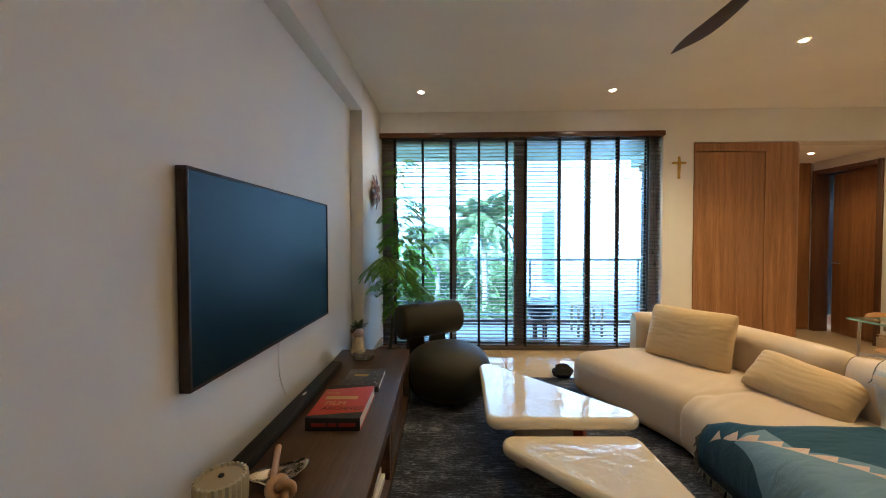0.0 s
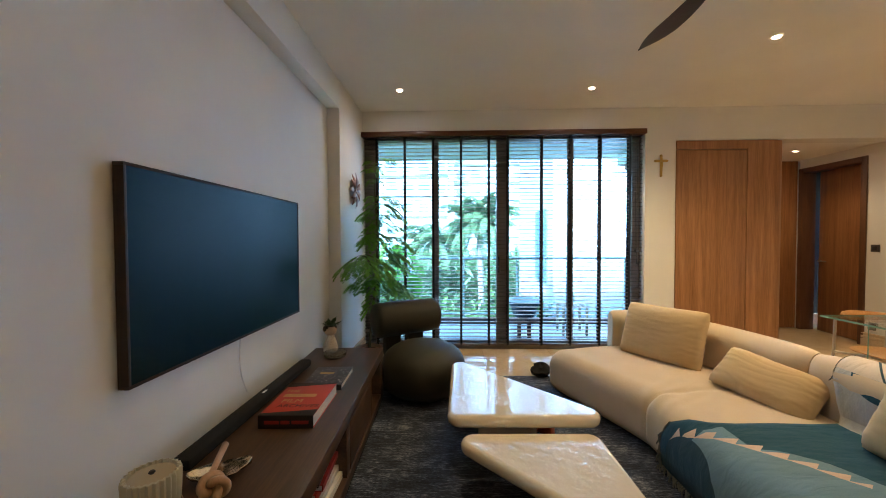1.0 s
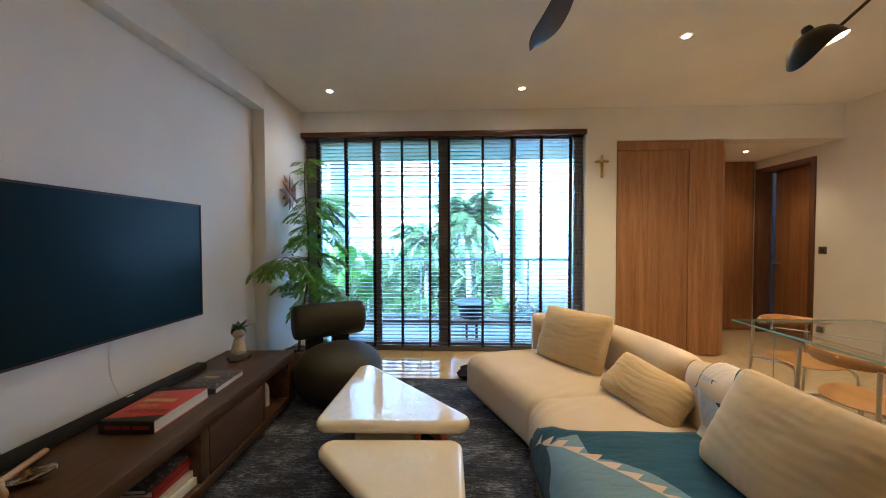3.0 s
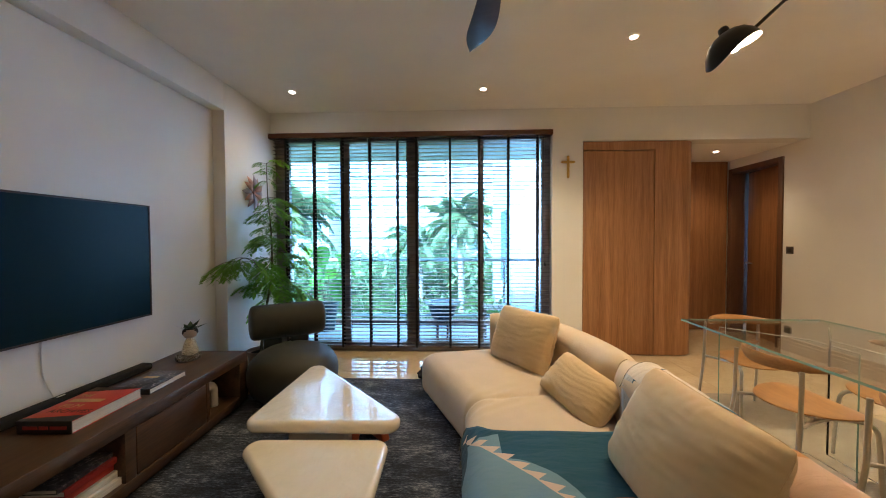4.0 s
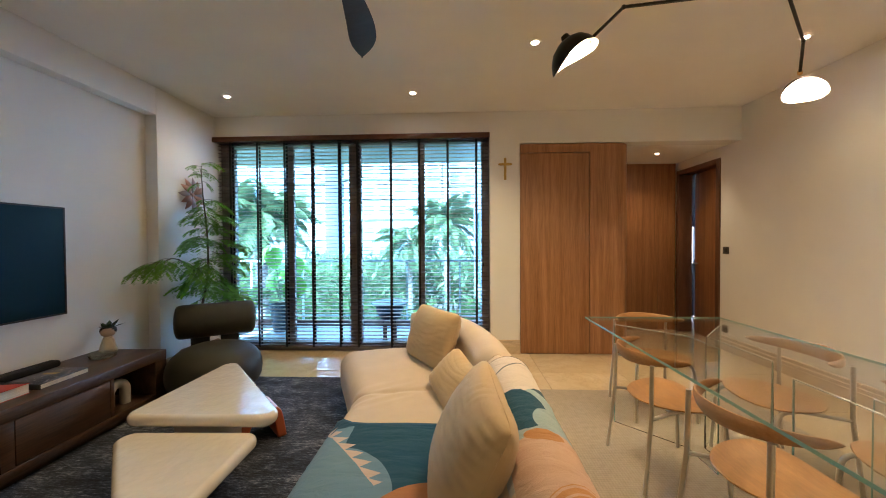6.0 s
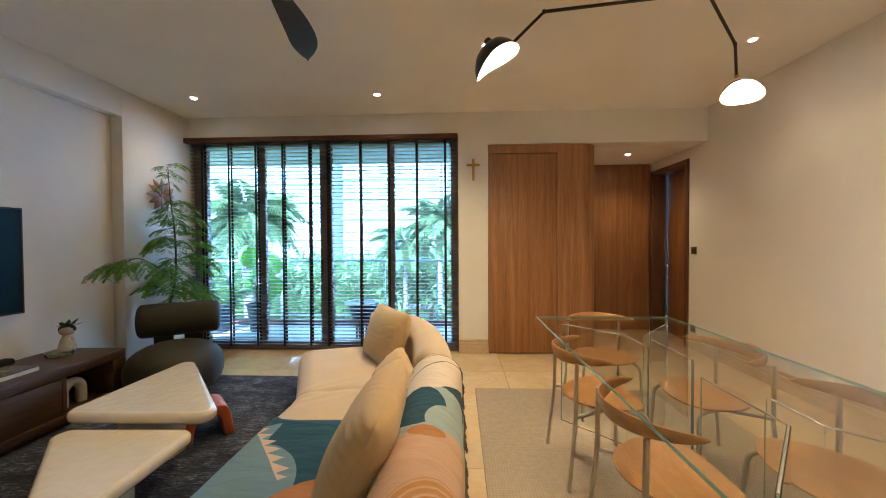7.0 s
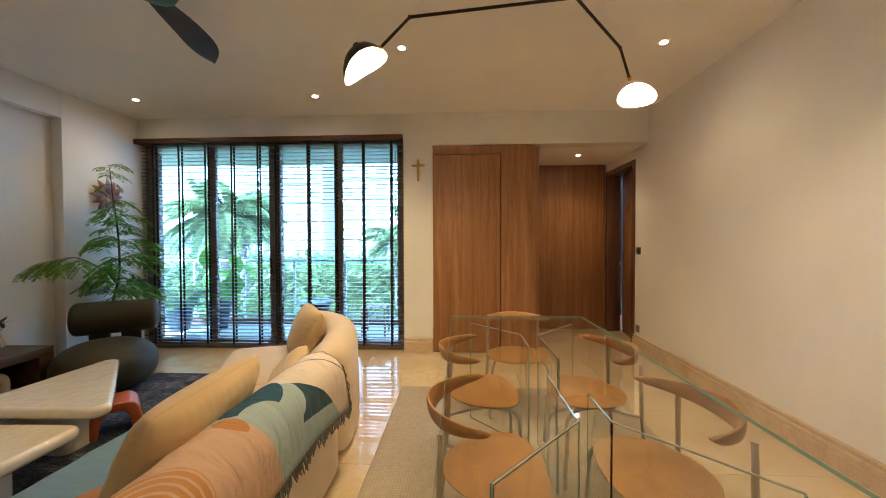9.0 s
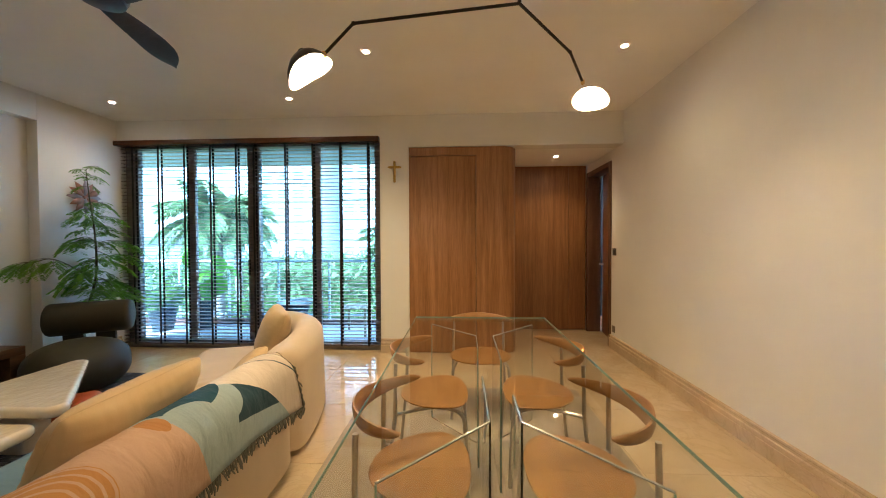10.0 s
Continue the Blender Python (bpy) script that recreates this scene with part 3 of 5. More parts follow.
def cbox(name, x0, y0, z0, x1, y1, z1, m=M_WALNUT, label="", bevel=0.003):
    return part(name, turned(bm_box(x0, y0, z0, x1, y1, z1, bevel), CM), m, con, label)


cbox("top", -CD, -CL, 0.385, 0, 0, CH, bevel=0.004)
cbox("side_panel", -CD, -0.115, 0.06, 0, 0, 0.385)
cbox("side_panel", -CD, -CL, 0.06, 0, -CL + 0.06, 0.385)
cbox("bottom_board", -CD, -CL + 0.06, 0.06, 0, -0.115, 0.12)
cbox("back_panel", -CD, -CL + 0.06, 0.12, -CD + 0.015, -0.115, 0.385, M_WALNUT_IN)
cbox("divider", -CD + 0.015, -0.50, 0.12, -0.004, -0.47, 0.385, M_WALNUT_IN)
cbox("divider", -CD + 0.015, -1.125, 0.12, -0.004, -1.06, 0.385)
cbox("drawer_front", -0.024, -1.056, 0.124, -0.003, -0.504, 0.381, M_WALNUT, "flush walnut drawer front")
cbox("plinth", -CD + 0.04, -CL + 0.05, 0, -0.05, -0.04, 0.06, M_WALNUT_IN)

bar = thing("soundbar", "long black soundbar on the console below the television", "soundbar")
part("body", bm_box(-0.622, 1.60, CH, -0.540, 2.775, CH + 0.050, 0.018), M_BLACKFAB, bar)
part("display", bm_box(-0.588, 2.20, CH + 0.050, -0.576, 2.24, CH + 0.0512), M_WHITE, bar)


def book(name, m, w, d, h, cover, label, group="", spine=None):
    """A book lying flat: w across the spine's length, d deep, h thick. The spine lies at y = 0."""
    ob = thing(name, label, "book", group)
    t = 0.0035
    part("page_block", turned(bm_box(0.004, 0.003, t, w - 0.004, d - 0.005, h - t), m), M_PAPER, ob, "white page block")
    part("cover", turned(bm_box(0, 0, h - t, w, d, h, 0.001), m), cover, ob)
    part("back_cover", turned(bm_box(0, 0, 0, w, d, t, 0.001), m), cover, ob)
    part("spine", turned(bm_box(0, -0.003, 0, w, 0.002, h, 0.0012), m), spine or cover, ob)
    return ob


M_PAPER = mat("page edges", (0.62, 0.57, 0.49), 0.85)
n = Nodes(M_PAPER)
n.set(Base_Color=n.ramp(n.noise(n.place((2, 2, 300)), 3, 2), (0.35, (0.50, 0.45, 0.38)), (0.65, (0.68, 0.64, 0.56))))
M_RED = mat("red book cloth", (0.46, 0.045, 0.022), 0.45)
M_REDDARK = mat("dark red book cloth", (0.28, 0.02, 0.015), 0.5)
M_DARK = mat("black book cloth", (0.012, 0.010, 0.010), 0.5)
M_INK = mat("dark print", (0.02, 0.012, 0.01), 0.6)
M_GOLDINK = mat("gold print", (0.55, 0.36, 0.12), 0.4, 0.3)
M_ART = mat("dark photo cover", (0.03, 0.03, 0.04), 0.3)
n = Nodes(M_ART)
n.set(Base_Color=n.ramp(n.noise(n.place((1, 1, 1)), 28, 5, 0.7, 1.5), (0.40, (0.012, 0.012, 0.022)), (0.56, (0.05, 0.05, 0.06)), (0.66, (0.42, 0.38, 0.36)), (0.78, (0.10, 0.06, 0.10))))

BM1 = pose(-0.455, 1.925, CH, 0, 0, 2)
big = book("coffee_table_book", BM1, 0.262, 0.385, 0.062, M_RED, "thick red and black hardback book lying on the console", "", M_DARK)
part("black_corner", turned(prism([(0, 0), (0.262, 0), (0.262, 0.06), (0, 0.02)], 0.0622, 0.0632), BM1), M_DARK, big)
part("black_band", turned(prism([(0, 0.325), (0.262, 0.372), (0.262, 0.385), (0, 0.385)], 0.0622, 0.0632), BM1), M_DARK, big)


def words(text, size, m, material, parent, name="lettering"):
    """Raised printed words with the built-in font, as a mesh."""
    cu = bpy.data.curves.new(name, "FONT")
    cu.body, cu.size, cu.extrude, cu.align_x, cu.align_y = text, size, 0.0003, "CENTER", "CENTER"
    tmp = bpy.data.objects.new(name, cu)
    me = bpy.data.meshes.new_from_object(tmp)
    bpy.data.objects.remove(tmp)
    me.transform(m)
    me.materials.append(material)
    ob = new(name, me)
    ob.parent = parent
    return ob


words("THE", 0.042, BM1 @ pose(0.055, 0.27, 0.0636), M_GOLDINK, big)
words("FILM", 0.055, BM1 @ pose(0.10, 0.15, 0.0636), M_GOLDINK, big)
words("ARCHIVES", 0.046, BM1 @ pose(0.15, 0.095, 0.0636), M_INK, big)
part("title_bar", turned(bm_box(0.03, 0.20, 0.0622, 0.20, 0.235, 0.0632), BM1), M_GOLDINK, big)
for x0b, x1b in ((0.03, 0.10), (0.108, 0.15), (0.16, 0.24)):
    part("spine_bar", turned(bm_box(x0b, -0.0045, 0.022, x1b, -0.003, 0.038), BM1), M_REDDARK, big)
BM2 = pose(-0.43, 2.35, CH, 0, 0, 3)
b2 = book("picture_book", BM2, 0.235, 0.30, 0.034, M_ART, "hardback book with dark photographic cover on the console", "", M_DARK)
part("title_bar", turned(bm_box(0.05, 0.17, 0.0342, 0.14, 0.20, 0.0350), BM2), M_GOLDINK, b2)

# small head-shaped planter and glass dish
M_PATT = mat("speckled cream glaze", (0.5, 0.45, 0.36), 0.4)
n = Nodes(M_PATT)
vor = n.add("ShaderNodeTexVoronoi", {"Vector": n.place(), "Scale": 130.0})
n.set(Base_Color=n.ramp(vor.outputs[0], (0.25, (0.08, 0.07, 0.05)), (0.45, (0.58, 0.52, 0.42))))
VX, VY = -0.50, 3.03
M_SUCC = leaf_mat("dark succulent leaf", (0.012, 0.03, 0.012), (0.04, 0.075, 0.03))
pl = thing("figure_planter", "small speckled cream vase with dark top and succulent leaves", "planter")
part("body", bm_lathe([(0.0390, 0.0000), (0.0520, 0.0087), (0.0507, 0.0435), (0.0364, 0.1160), (0.0260, 0.1522), (0.0221, 0.1595)], 20, None, (VX, VY, CH)), M_PATT, pl)
part("head", bm_lathe([(0.0182, 0.1566), (0.0364, 0.1711), (0.0442, 0.1958), (0.0429, 0.2204), (0.0351, 0.2392), (0.0286, 0.2422)], 20, None, (VX, VY, CH)), mat("pale glazed clay", (0.52, 0.40, 0.30), 0.5), pl)
part("dark_cap", bm_lathe([(0.0449, 0.1914), (0.0494, 0.2102), (0.0468, 0.2320), (0.0351, 0.2494)], 20, None, (VX - 0.006, VY + 0.008, CH), False), M_DARK, pl)
bm = bmesh.new()
for k in range(22):
    a, e = k * 2.4, 0.35 + 0.5 * (k % 3) / 2
    L = 0.06 + 0.016 * (k % 4)
    d = Vector((math.cos(a) * math.cos(e), math.sin(a) * math.cos(e), math.sin(e)))
    s = d.cross(Vector((0, 0, 1))).normalized() * 0.016
    p = Vector((VX, VY, CH + 0.235))
    q = [bm.verts.new(c) for c in (p, p + d * L * 0.6 + s, p + d * L, p + d * L * 0.6 - s)]
    bm.faces.new(q)
part("leaves", bm, M_SUCC, pl, "dark green succulent leaves")
pl.scale = (1.12, 1.12, 0.84)
pl.location = (-0.12 * VX - 0.02, -0.12 * VY + 0.07, 0.16 * CH)
M_DISH = mat("smoky moulded glass", (0.86, 0.86, 0.82), 0.05, 0.0, Transmission_Weight=0.95, IOR=1.45)
dish = tagged(part("glass_dish", bm_lathe([(0.066, 0), (0.080, 0.004), (0.086, 0.034), (0.080, 0.034), (0.072, 0.010), (0.01, 0.008)], 32, None, (-0.44, 2.975, CH)), M_DISH), "round clear glass dish on the console", "dish")

# candle holder with knob lid, pleated pot, wooden knot, metal leaf dish
M_POT = mat("pale celadon ceramic", (0.48, 0.44, 0.31), 0.35)
pot = thing("fluted_pot", "pale green fluted ceramic pot with a wooden lid", "pot")
px, py = -0.503, 1.392
rings = []
for r, z in ((0.060, 0), (0.070, 0.01), (0.075, 0.07), (0.077, 0.13), (0.075, 0.142), (0.068, 0.144), (0.065, 0.13)):
    rings.append([(px + (r + 0.0035 * math.cos(26 * a)) * math.cos(a), py + (r + 0.0035 * math.cos(26 * a)) * math.sin(a), CH + z) for a in (2 * math.pi * k / 156 for k in range(156))])
part("body", bm_loft(rings), M_POT, pot)
part("lid", bm_lathe([(0.064, 0.131), (0.063, 0.136), (0.02, 0.139), (0.002, 0.139)], 28, None, (px, py, CH)), mat("pale wood lid", (0.42, 0.34, 0.22), 0.5), pot)
part("knob", bm_lathe([(0.007, 0.139), (0.010, 0.143), (0.007, 0.148), (0.001, 0.149)], 12, None, (px, py, CH)), M_DARK, pot)
part("gold_rim", bm_lathe([(0.0785, 0.018), (0.080, 0.022), (0.0785, 0.026)], 40, None, (px, py, CH), False), M_BRASS, pot)
M_SILVER = mat("crumpled silver sheet", (0.62, 0.52, 0.40), 0.25, 1.0)
bm = bmesh.new()
grid = []
for i in range(13):
    row = []
    for j in range(9):
        u, w = (i / 12 - 0.5) * 2, (j / 8 - 0.5) * 2
        wid = 0.055 * math.sqrt(max(0.02, 1 - u * u))
        row.append(bm.verts.new((u * 0.105, w * wid, 0.004 + 0.03 * (u * u * 0.6 + w * w * 0.6) + 0.012 * noise.noise(Vector((u * 3, w * 3, 4))) + 0.006)))
    grid.append(row)
for i in range(12):
    for j in range(8):
        bm.faces.new((grid[i][j], grid[i + 1][j], grid[i + 1][j + 1], grid[i][j + 1]))
leafdish = tagged(part("leaf_dish", turned(bm, pose(-0.405, 1.58, CH, 0, 0, 30)), M_SILVER), "crumpled silver leaf-shaped dish on the console", "dish")
leafdish.modifiers.new("thickness", "SOLIDIFY").thickness = 0.003
M_BEECH = wood("pale beech", (0.36, 0.2, 0.10), (0.52, 0.33, 0.19), 0.45, (1, 1, 0.3), 14)
knot = []
for k in range(73):
    a = 2 * math.pi * k / 72
    r = 0.026 + 0.011 * math.cos(3 * a)
    knot.append(Vector((r * math.cos(2 * a), r * math.sin(2 * a), 0.018 * math.sin(3 * a))))
knot_ob = thing("wooden_knot", "pale wooden knot ornament with a rod lying behind", "ornament")
part("knot", bm_tube([pose(-0.335, 1.44, CH + 0.060, 70, 0, 20) @ (q * 1.08) for q in knot], 0.0145, 12), M_BEECH, knot_ob)
part("rod", bm_tube([(-0.395, 1.51, CH + 0.052), (-0.488, 1.735, CH + 0.034)], [0.011, 0.013], 14), M_BEECH, knot_ob)

# things in the console's shelves
zz = 0.12
names = {"red": "red hardback book lying in the console shelf", "paper": "pale paperback book lying in the console shelf", "dark": "dark book on top of a shelf stack"}
order = [("paper", M_PAPER, 0.038), ("paper", M_PAPER, 0.034), ("red", M_RED, 0.040), ("red", M_REDDARK, 0.030), ("dark", M_ART, 0.022)]
for i, (key, m, h) in enumerate(order):
    book("book", CM @ pose(-0.045 - 0.012 * (i % 3), -1.40 + 0.02 * (i % 2), zz, 0, 0, 90 + 1.5 * (i - 2)), 0.29, 0.25, h, m, names[key], "books in the console")
    zz += h + 0.0005
M_CLAY = mat("matt off-white clay", (0.50, 0.46, 0.41), 0.85)
n = Nodes(M_CLAY)
n.set(Normal=n.bump(n.noise(n.place(), 60, 4), 0.4, 0.003))
arch = [CM @ Vector((-0.12, -0.33 + 0.068 * math.cos(a), 0.12 + 0.105 + 0.068 * math.sin(a))) for a in (math.pi * k / 14 for k in range(15))]
arch = [CM @ Vector((-0.12, -0.262, 0.121))] + arch + [CM @ Vector((-0.12, -0.398, 0.121))]
tagged(part("arch_ornament", bm_tube(arch, 0.034, 14), M_CLAY), "off-white clay arch ornament in the console shelf", "ornament")

# ---- armchair, plant, wall ornament ----
AM = pose(0.205, 3.36, 0, 0, 0, 33)
arm = thing("armchair", "sculptural dark olive armchair with ball seat and roll back", "armchair")
prof = []
for k in range(17):
    a = -math.pi / 2 + math.pi * k / 16
    ca, sa = math.cos(a), math.sin(a)
    prof.append((0.37 * abs(ca) ** 0.75 + 0.001, 0.235 + 0.235 * math.copysign(abs(sa) ** 0.85, sa)))
part("seat", turned(bm_lathe(prof, 40), AM), M_OLIVE, arm, "round ball-like olive seat")
roll = []
for k in range(33):
    u = math.sin(math.pi / 2 * (-1 + 2 * k / 32))
    r = 0.158 * (1 - abs(u) ** 26) ** 0.5 + 0.001
    roll.append([(u * 0.335, r * 0.92 * math.cos(b), r * math.sin(b)) for b in (2 * math.pi * q / 28 for q in range(28))])
part("back_roll", turned(bm_loft(roll), AM @ pose(0, 0.34, 0.62, 0, 0, 0)), M_OLIVE, arm, "horizontal olive back roll")
for x in (-0.135, 0.105):
    sp = smooth_path([(x, 0.30, 0.08), (x, 0.375, 0.30), (x, 0.36, 0.50), (x, 0.34, 0.62)], 5)
    rings = [[p + Vector((dx, dy, 0)) for dx, dy in ((-0.075, -0.03), (0.075, -0.03), (0.075, 0.03), (-0.075, 0.03))] for p in sp]
    part("back_support", turned(bm_loft(rings), AM), M_OLIVE, arm)

PX, PY = -0.25, 3.89      # where the crown stands
QX, QY = -0.41, 3.92      # where the pot stands
plant = thing("potted_tree", "tall feathery green tree in a terracotta pot", "plant")
part("pot", bm_lathe([(0.09, 0), (0.095, 0.005), (0.12, 0.20), (0.132, 0.205), (0.135, 0.245), (0.124, 0.245), (0.115, 0.22), (0.01, 0.215)], 28, None, (QX, QY, 0.0)), M_TERRA, plant)
part("soil", bm_lathe([(0.116, 0.215), (0.06, 0.225), (0.002, 0.224)], 20, None, (QX, QY, 0.0)), M_SOIL, plant)
stem_pts = smooth_path([(QX, QY, 0.2), (PX - 0.13, PY + 0.07, 0.6), (PX - 0.10, PY + 0.15, 1.0), (PX - 0.09, PY + 0.14, 1.45), (PX - 0.10, PY + 0.10, 1.85), (PX - 0.08, PY + 0.05, 2.17)], 8)
part("trunk", bm_tube(stem_pts, [0.016 - 0.013 * k / (len(stem_pts) - 1) for k in range(len(stem_pts))], 8), M_STEM, plant)


def leaflet(bm, p, d, nrm, L, w):
    s = d.cross(nrm).normalized() * w
    q = [bm.verts.new(c) for c in (p, p + d * L * 0.35 + s, p + d * L * 0.75 + s * 0.8, p + d * L, p + d * L * 0.75 - s * 0.8, p + d * L * 0.35 - s)]
    bm.faces.new(q)


def feather_leaf(bm, stems, base, heading, length, lift, droop, rng, pinnae=4, leaflets=8):
    """A twice-feathered leaf: a midrib with pairs of pinnae, each with pairs of narrow leaflets."""
    rib = [base]
    d = Vector((math.cos(heading) * math.cos(lift), math.sin(heading) * math.cos(lift), math.sin(lift)))
    k = 9
    for i in range(k):
        d = (d + Vector((0, 0, -droop / k))).normalized()
        rib.append(rib[-1] + d * length / k)
    bm_tube(rib, 0.0022, 4, stems)
    for i in range(pinnae):
        f = 0.28 + 0.72 * (i + 1) / pinnae
        at = rib[min(k, int(f * k))]
        fw = (rib[min(k, int(f * k))] - rib[max(0, int(f * k) - 1)]).normalized()
        side = fw.cross(Vector((0, 0, 1))).normalized()
        for sgn in (-1, 1):
            spread = 0.9 - 0.35 * i / pinnae
            pd = (fw * (1 - spread * 0.55) + side * sgn * spread + Vector((0, 0, -0.25 + rng.uniform(-0.15, 0.1)))).normalized()
            L = length * (0.46 + 0.14 * f) * rng.uniform(0.85, 1.15)
            q = at
            m = leaflets
            for j in range(m):
                pd = (pd + Vector((0, 0, -0.07))).normalized()
                q2 = q + pd * L / m
                nrm = pd.cross(fw.cross(pd)).normalized()
                ls = pd.cross(Vector((0, 0, 1))).normalized()
                size = L * 0.33 * (0.62 + 0.38 * math.sin(math.pi * (j + 1.5) / (m + 1.5)))
                for s2 in (-1, 1):
                    ld = (pd * 0.55 + ls * s2 * 0.9 + Vector((0, 0, rng.uniform(-0.25, 0.1)))).normalized()
                    leaflet(bm, q2, ld, Vector((rng.uniform(-0.3, 0.3), rng.uniform(-0.3, 0.3), 1)), size * 1.2, size * 0.19)
                q = q2


def tree_crown():
    rng = random.Random(5)
    bm, stems = bmesh.new(), bmesh.new()
    heights = [0.72 + 0.62 * (i / 29) for i in range(30)] + [1.36 + 0.025 * i for i in range(19)] + [1.98, 2.02, 2.05, 2.08, 2.11, 2.14, 2.16]
    for i, z in enumerate(heights):
        p = min(stem_pts, key=lambda q: abs(q.z - z))
        a = i * 2.39996 + rng.uniform(-0.3, 0.3)
        L = 0.31 if z < 1.35 else 0.27 - 0.10 * (z - 1.4) if z < 1.9 else 0.16
        L *= rng.uniform(0.6, 1.32)
        if math.cos(a) < -0.2:
            L *= 0.72
        if math.sin(a) > 0.3:
            L *= 0.85
        feather_leaf(bm, stems, p + Vector((0, 0, rng.uniform(-0.03, 0.03))), a, L, rng.uniform(0.0, 0.95), rng.uniform(0.5, 1.4), rng)
    # the long drooping bough towards the television
    bough = smooth_path([(PX - 0.09, PY + 0.12, 0.95), (PX - 0.11, PY - 0.12, 1.14), (PX - 0.12, PY - 0.28, 1.21), (PX - 0.13, PY - 0.40, 1.18)], 4)
    bm_tube(bough, 0.005, 5, stems)
    for k, (i, a) in enumerate(((3, -0.4), (5, -2.2), (7, -0.7), (8, -2.0), (10, -1.0), (12, -2.0), (12, -1.2), (12, -1.55))):
        feather_leaf(bm, stems, bough[i], a, 0.20 + 0.02 * (k % 3), 0.3, 1.1, rng)
    part("leaves", bm, M_LEAF, plant, "feathery bright green leaves", True)
    tagged(part("twigs", stems, M_STEM, plant), kind="stuff")


tree_crown()

orn = thing("wall_flower", "copper and mirror petal flower ornament on the pilaster", "ornament")
FX, FY, FZ = XN, 4.17, 1.90
for k in range(12):
    a = 2 * math.pi * k / 12
    bm = bmesh.new()
    ca, sa = math.cos(a), math.sin(a)
    pts = [(0.025, 0.02, -0.006), (0.05, 0.10, -0.034), (0.04, 0.135, -0.030), (0.025, 0.195, 0.0), (0.04, 0.135, 0.030), (0.05, 0.10, 0.034), (0.025, 0.02, 0.006)]
    q = [bm.verts.new((FX + h + 0.012 * (k % 2), FY + r * ca - t * sa, FZ + r * sa + t * ca)) for h, r, t in pts]
    bm.faces.new(q)
    p = part("petal", bm, M_COPPER if k % 3 else M_PETAL, orn, "" if k % 3 else "pale brushed metal petal")
    p.modifiers.new("thickness", "SOLIDIFY").thickness = 0.004
part("boss", bm_tube([(FX, FY, FZ), (FX + 0.045, FY, FZ)], 0.018, 20), M_COPPER, orn)

# crucifix reduced to a plain gilded cross form
cr = thing("wall_cross", "small gilded metal cross hanging on the wall", "cross")
cyy = YW - 0.012
bm = bm_box(2.922, cyy, 2.11, 2.952, cyy + 0.010, 2.345, 0.004)
part("upright", bm, M_GOLD, cr)
part("cross_arm", bm_box(2.87, cyy - 0.001, 2.270, 3.004, cyy + 0.0105, 2.300, 0.004), M_GOLD, cr)
for x, z in ((2.937, 2.35), (2.937, 2.108), (2.868, 2.286), (3.006, 2.286)):
    part("end_knob", bm_lathe([(0.004, -0.012), (0.015, -0.004), (0.015, 0.004), (0.004, 0.012)], 12, None, (x, cyy + 0.005, z)), M_GOLD, cr)
bm = bm_tube(smooth_path([(2.937, cyy - 0.012, 2.31), (2.936, cyy - 0.016, 2.25), (2.938, cyy - 0.012, 2.16)], 4), [0.008] * 4 + [0.011] * 2 + [0.006] * 3, 8)
bm_tube([(2.885, cyy - 0.008, 2.293), (2.937, cyy - 0.012, 2.272), (2.989, cyy - 0.008, 2.293)], 0.005, 6, bm)
part("relief", bm, M_GOLD, cr)

# wall switches and socket on the right wall
sw = thing("wall_switch", "square dark grey switch plate on the wall by the door", "switch")
part("plate", bm_box(XR - 0.012, 4.775, 1.19, XR, 4.865, 1.28, 0.003), mat("dark grey plastic", (0.07, 0.06, 0.05), 0.4), sw)
part("rocker", bm_box(XR - 0.015, 4.795, 1.21, XR - 0.011, 4.845, 1.26, 0.001), M_BLACK, sw)
so = thing("wall_socket", "square grey socket low on the wall", "socket")
part("plate", bm_box(XR - 0.01, 4.795, 0.215, XR, 4.88, 0.30, 0.003), mat("grey plastic", (0.20, 0.18, 0.15), 0.4), so)

# ---- rugs ----
lr = structure("living_rug", bm_slab(rounded([(-0.22, 0.0), (1.95, 0.0), (1.95, 3.775), (-0.22, 3.775)], 0.02, 3), 0.0005, 0.014, 0.006, 0.002, 3), M_RUG, "navy grey streaked woven rug on marble floor", "rug")
lr["kind"] = "thing"
dr = structure("dining_rug", bm_slab(rounded([(2.90, 0.2), (4.80, 0.2), (4.80, 3.545), (2.90, 3.545)], 0.02, 3), 0.0005, 0.010, 0.005, 0.002, 3), M_RUG2, "beige flat-woven rug under the dining table", "rug")
dr["kind"] = "thing"
RUG = 0.014

# ---- coffee tables ----
def coffee_table(poly, z, base, label):
    ob = thing("coffee_table", label, "coffee table", "coffee tables")
    part("tabletop", bm_slab(rounded(poly, [0.075] * 3, 10), z - 0.075, z, 0.03, 0.036, 6), M_LACQ, ob)
    part("leg_slab", bm_slab(rounded(base, 0.05, 6), RUG, z - 0.073, 0.004, 0.004, 2), M_LACQ, ob)
    return ob


coffee_table([(0.435, 2.225), (1.40, 2.243), (0.455, 3.25)], 0.375, [(0.62, 2.36), (0.97, 2.36), (0.97, 2.56), (0.62, 2.56)], "taller glossy cream triangular coffee table on the rug")
coffee_table([(1.28, 1.34), (1.262, 2.235), (0.41, 2.21)], 0.30, [(0.88, 1.86), (1.10, 1.62), (1.20, 1.74), (1.10, 2.05)], "lower glossy cream triangular coffee table on the rug")

